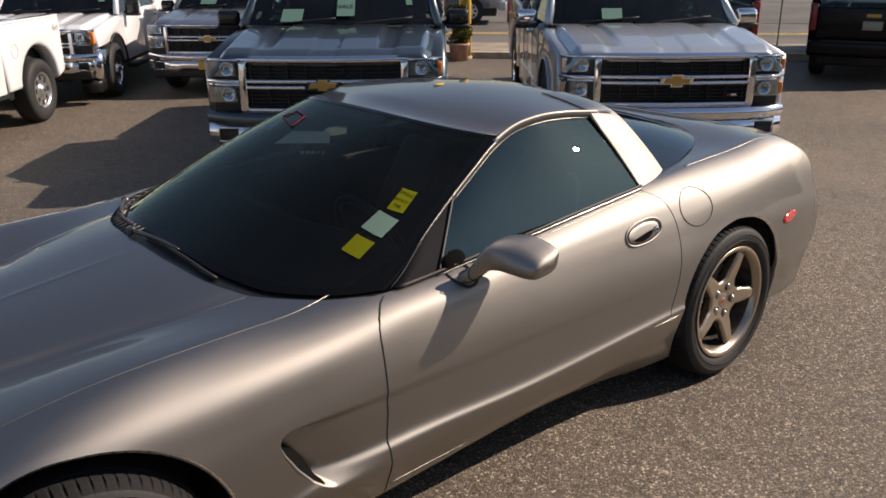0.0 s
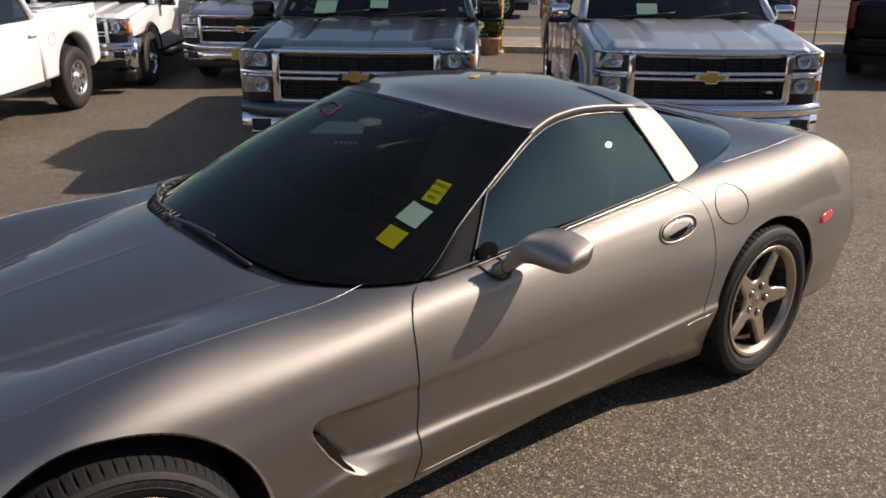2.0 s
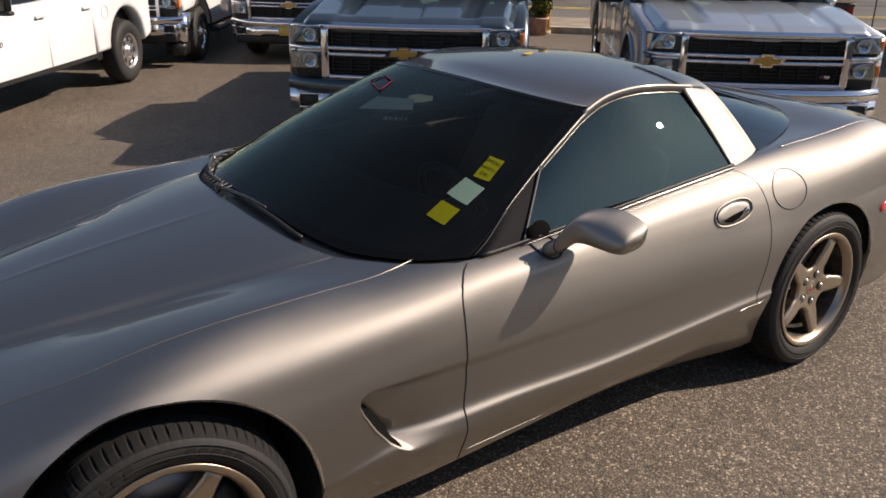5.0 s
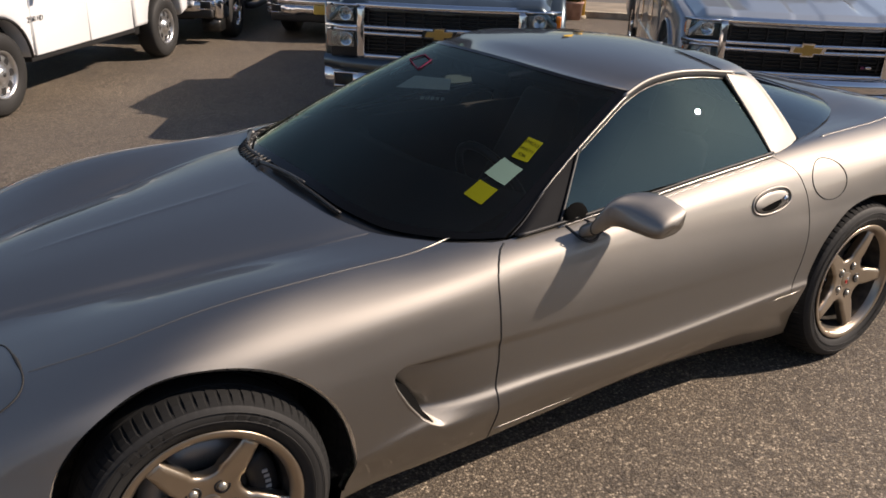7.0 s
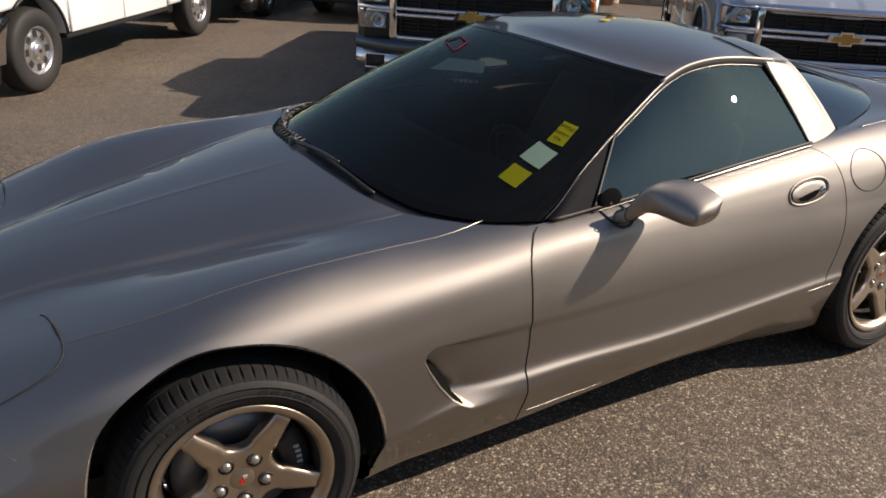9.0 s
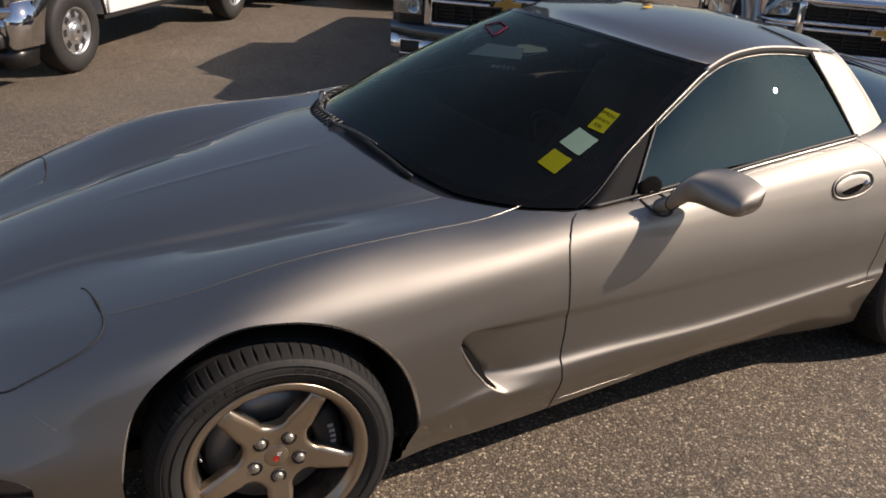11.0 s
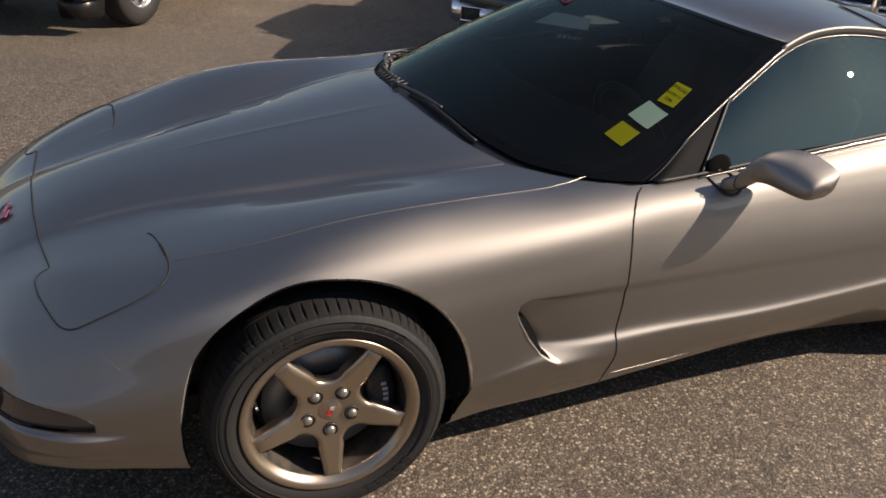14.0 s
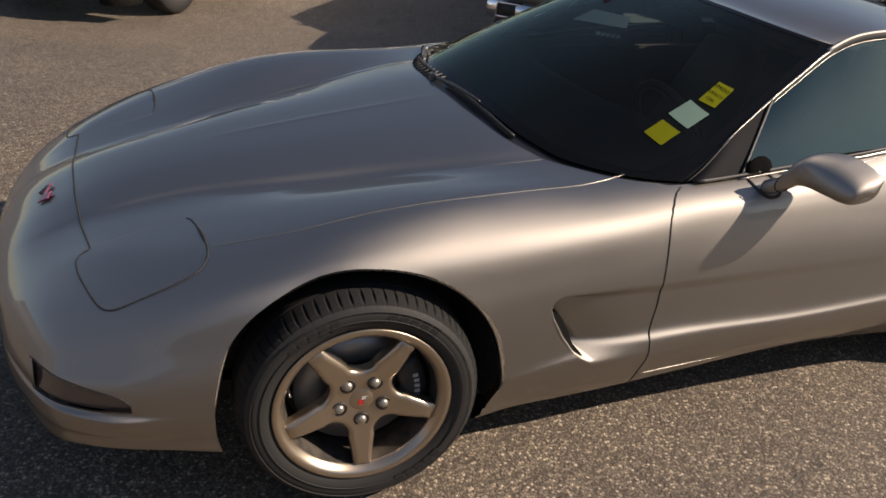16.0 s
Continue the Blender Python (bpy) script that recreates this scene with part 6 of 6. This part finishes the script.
pickup(lot(3.352, 3.264, -40.3), TRUCK_SLATE, "dark slate-blue pickup truck with chrome grille and window cards", CHROME, BLACK_GLOSS, False, ((0.24, 0.13, 0.2, 0.17, ""), (0.53, 0.24, 0.17, 0.26, "SALE"), (0.88, 0.3, 0.06, 0.1, "")), bumper_paint=True)
silver_truck = pickup(lot(5.825, 1.622, -40.6), TRUCK_SILVER, "silver-blue pickup truck with chrome mirrors and black mesh grille", CHROME, CHROME, False, ((0.33, 0.14, 0.2, 0.15, ""),))
pickup(lot(5.5, 9.82, -41.5), TRUCK_GREY, "silver-grey pickup truck with a gold emblem and yellow plate", CHROME, BLACK_GLOSS, False, ((0.3, 0.2, 0.26, 0.2, ""), (0.6, 0.3, 0.2, 0.2, "")), False, False)
pickup(lot(3.05, 10.62, -36.5), TRUCK_WHITE, "white crew-cab pickup truck with chrome bumper and tow mirrors", CHROME, BLACK_GLOSS, True, ((0.9, 0.3, 0.1, 0.12, ""),), True)
hd = pickup(lot(-0.9, 6.56, -41.2), TRUCK_WHITE, "white heavy-duty pickup truck parked side-on, steel wheels", ALLOY, BLACK_GLOSS, True, (), True, True, 5.34)


# ---- badges on the white truck: model figures on its door, drive badge on the bed ----
def lettering(words, size, m, parent, mat, name="badge"):
    cu = bpy.data.curves.new("words", "FONT")
    cu.body, cu.size, cu.align_x, cu.align_y, cu.extrude = words, size, "CENTER", "CENTER", 0.0015
    holder = new("words_source", cu)
    me = bpy.data.meshes.new_from_object(holder)
    bpy.data.objects.remove(holder)
    me.materials.append(mat)
    ob = new(name, me)
    ob.parent = parent
    ob.matrix_basis = m
    return ob


lettering("2500 HD", 0.075, Matrix.Translation((1.004, 1.6, 0.87)) @ pose(0, 0, 0, 90, 0, 90), hd, BLACK, "model_badge")
lettering("4x4", 0.12, Matrix.Translation((1.004, 5.16, 1.17)) @ pose(0, 0, 0, 90, 0, 90), hd, GREY_MARK, "drive_badge")

part("fuel_door", tube([(1.001, 3.98 + 0.085 * math.cos(t), 0.98 + 0.085 * math.sin(t)) for t in np.linspace(0, 2 * math.pi, 28, endpoint=False)], 0.004, 5, True), GREY_MARK, hd)
red_badge = bmesh.new()
box(red_badge, 0.5, 0.55, 0.0, 0.012, 0.735, 0.757)
bevelled(red_badge, 0.004)
part("trim_badge", red_badge, CHROME, silver_truck, smooth=False)
red_badge = bmesh.new()
box(red_badge, 0.465, 0.497, 0.0, 0.012, 0.737, 0.757)
part("trim_badge", bevelled(red_badge, 0.004), BADGE, silver_truck, smooth=False)


# ---- sport-utility vehicles seen from behind: the tail looks along -y ----
def suv(m, paint, label):
    top = tagged(new("suv"), label, "car", "parked vehicles at the far edge")
    top.matrix_world = m
    for s in (-1, 1):
        side = [(0.1, 0.5), *[(0.98 + 0.4 * -math.cos(a), 0.4 + 0.42 * math.sin(a)) for a in np.linspace(0.2, math.pi - 0.2, 12)], (3.4, 0.4), (4.4, 0.42), (4.9, 0.6), (4.9, 1.05), (3.7, 1.15), (0.08, 1.2)]
        part("body_side", slab(side, s * 0.5, s * 0.97, 0.06), paint, top)
        truck_wheel(top, s * 0.82, 0.98, s, 0.4, ALLOY)
        truck_wheel(top, s * 0.82, 3.95, s, 0.4, ALLOY)
        part("tail_lamp", block(s * 0.915 - 0.06, s * 0.915 + 0.06, -0.025, 0.12, 0.82, 1.28, 0.035, 3), TAIL_LENS, top)
        part("roof_pillar", tube([(s * 0.93, 0.1, 1.2), (s * 0.8, 0.22, 1.8)], 0.07, 8), paint, top)
        part("side_window", ruled(lambda u: Vector((s * 0.93, 0.15 + 3.2 * u, 1.18)), lambda u: Vector((s * 0.79, 0.3 + 2.5 * u, 1.8)), 4, 3), TRUCK_GLASS, top)
        mirror = part("door_mirror", block(s * 1.08 - 0.11, s * 1.08 + 0.11, 3.0, 3.1, 1.15, 1.32, 0.04), paint, top)
    part("roof", block(-0.82, 0.82, 0.2, 3.0, 1.78, 1.88, 0.04, 3), paint, top)
    part("tailgate", block(-0.86, 0.86, 0.02, 0.12, 0.68, 1.22, 0.03, 3), paint, top)
    part("rear_window", ruled(lambda u: Vector(((2 * u - 1) * 0.84, 0.05, 1.22)), lambda u: Vector(((2 * u - 1) * 0.76, 0.22, 1.8)), 6, 4), TRUCK_GLASS, top)
    part("rear_bumper", block(-0.96, 0.96, -0.1, 0.15, 0.42, 0.68, 0.05, 3), paint, top)
    plate = part("number_plate", block(-0.15, 0.15, -0.005, 0.03, 0.86, 1.0, 0.004), PALE_PLATE, top)
    for k in range(6):
        part("plate_bar", block(-0.115 + 0.04 * k, -0.09 + 0.04 * k, -0.008, 0.0, 0.9, 0.96, 0), GREY_MARK, plate, smooth=False)
    part("wiper", tube([(-0.05, 0.03, 1.235), (0.2, 0.02, 1.24), (0.42, 0.03, 1.25)], 0.008, 5), BLACK, top)
    part("tailgate_emblem", block(-0.11, 0.11, 0.0, 0.025, 1.06, 1.12, 0.01), GOLD, top)
    part("bumper_step", block(-0.75, 0.75, -0.105, -0.05, 0.655, 0.69, 0.008), BLACK, top)
    for a in (-1, 1):
        part("spoiler_end", block(a * 0.72 - 0.06, a * 0.72 + 0.06, 0.12, 0.3, 1.8, 1.85, 0.02), paint, top)
    part("underbody", block(-0.8, 0.8, 0.2, 4.6, 0.25, 0.5, 0.02), BLACK, top)
    part("hood", block(-0.9, 0.9, 3.6, 4.85, 0.98, 1.1, 0.05, 3), paint, top)
    return top


SHORT = Matrix.Diagonal((0.9, 0.85, 1.1, 1.0))
suv(lot(14.2, 3.6, -68), TRUCK_BLACK, "black sport-utility vehicle seen from behind, red tail lamps")
suv(lot(11.04, 4.83, -50) @ SHORT, TRUCK_PLUM, "dark plum sport-utility vehicle parked behind a pickup")
suv(lot(18.5, 16.6, 45), TRUCK_SILVER, "silver sport-utility vehicle parked across the street")


# ---- the lot's far edge: kerb, pavement, street with a yellow line, low wall ----
EDGE_A, EDGE_D, EDGE_N = Vector((11.67, 10.56, 0)), Vector((0.698, -0.716, 0)), Vector((0.716, 0.698, 0))


def strip(name, near, far, z0, z1, mat, label, cat, lo=-120.0, hi=120.0):
    """A long raised band along the street."""
    bm = bmesh.new()
    vs = []
    for a in np.linspace(lo, hi, 25):
        p = [EDGE_A + EDGE_D * a + EDGE_N * n for n in (near, near, far, far)]
        vs.append([bm.verts.new((q.x, q.y, z)) for q, z in zip(p, (z0, z1, z1, z0))])
    for a, b in zip(vs, vs[1:]):
        for k in range(3):
            bm.faces.new((a[k], a[k + 1], b[k + 1], b[k]))
    bmesh.ops.recalc_face_normals(bm, faces=bm.faces)
    return tagged(part(name, bm, mat, smooth=False), label, cat, kind="structure")


strip("kerb", 0.0, 0.16, -0.55, -0.27, KERB, "pale worn concrete kerb along the lot", "kerb")
strip("pavement", 0.165, 2.0, -0.55, -0.275, PAVING, "beige concrete pavement beside the street", "pavement")
strip("road", 2.01, 60.0, -0.55, -0.385, ROAD, "grey asphalt street with faded surface", "road")
strip("road_line", 5.2, 5.35, -0.5, -0.379, ROAD_YELLOW, "faded yellow line painted on the street", "road marking")
strip("road_line", 5.5, 5.65, -0.5, -0.379, ROAD_YELLOW, "faded yellow line painted on the street", "road marking")
strip("road_seam", 8.8, 9.0, -0.5, -0.379, ROAD_SEAM, "dark tar seam across the street surface", "road marking")
strip("far_pavement", 22.0, 24.0, -0.5, -0.25, PAVING, "pale pavement on the far side of the street", "pavement")

# slim post by the street
post = tagged(new("sign_post"), "thin dark metal post beside the street", "post")
q = EDGE_A + EDGE_D * 6.6 + EDGE_N * 1.6
part("shaft", tube([(q.x, q.y, -0.3), (q.x, q.y, 1.2), (q.x, q.y, 2.6)], 0.014, 8), BLACK, post)
part("base", block(q.x - 0.08, q.x + 0.08, q.y - 0.08, q.y + 0.08, -0.29, -0.26, 0.01), BLACK, post)

# planter with a clipped shrub and a yellow post beside it
pl = tagged(new("planter"), "terracotta planter with a leafy green shrub", "planter")
pc = Vector((11.25, 10.5, ground_z(11.25, 10.5)))
part("pot", revolve([(0.02, 0.0), (0.17, 0.0), (0.2, -0.3), (0.22, -0.31), (0.22, -0.35), (0.19, -0.35), (0.18, -0.3), (0.02, -0.3)], 28, None, Matrix.Translation(pc) @ pose(0, 0, 0, -90, 0, 0)), TERRACOTTA, pl)
part("stem", tube([pc + Vector((0, 0, 0.3)), pc + Vector((0.02, 0, 0.8)), pc + Vector((0, 0.02, 1.4))], 0.03, 7), BARK, pl)
bm = bmesh.new()
rng = random.Random(5)
for _ in range(1500):
    a, h = rng.uniform(0, 2 * math.pi), rng.random()
    r = 0.25 * (0.75 + 0.35 * math.sin(7 * h + a)) * math.sqrt(rng.random()) + 0.02
    c = pc + Vector((r * math.cos(a), r * math.sin(a), 0.34 + 0.75 * h))
    d = Vector((rng.gauss(0, 1), rng.gauss(0, 1), rng.gauss(0.3, 0.6))).normalized()
    u = d.cross(Vector((rng.random(), rng.random(), 1))).normalized()
    s = rng.uniform(0.03, 0.06)
    bm.faces.new([bm.verts.new(c + d * s * x + u * s * y) for x, y in ((-1, 0), (0, 0.4), (1, 0), (0, -0.4))])
tagged(part("leaves", bm, LEAF, pl, smooth=False), kind="stuff")
yp = tagged(new("bollard"), "tall yellow-painted steel post beside the planter", "post")
part("shaft", tube([(11.55, 10.62, -0.42), (11.55, 10.62, 1.0), (11.55, 10.62, 2.4)], 0.11, 14), POST_YELLOW, yp)
part("collar", tube([(11.55, 10.62, -0.42), (11.55, 10.62, -0.34)], 0.14, 14), KERB, yp)


# ---- plain unseen walls, added behind the viewer to shape the coupe's reflections ----
for name, x0, x1, y0, y1 in (("unseen_wall_west", -11.3, -11.0, -14.0, 12.0), ("unseen_wall_south", -11.0, 13.0, -14.3, -14.0), ("unseen_wall_east", 13.0, 13.3, -14.3, -3.0)):
    tagged(part(name, block(x0, x1, y0, y1, -0.6, {"unseen_wall_west": 2.0, "unseen_wall_south": 3.0, "unseen_wall_east": 1.4}[name], 0), WALLING, smooth=False), "unseen brown rendered wall added for the coupe's reflections", "wall", kind="structure")
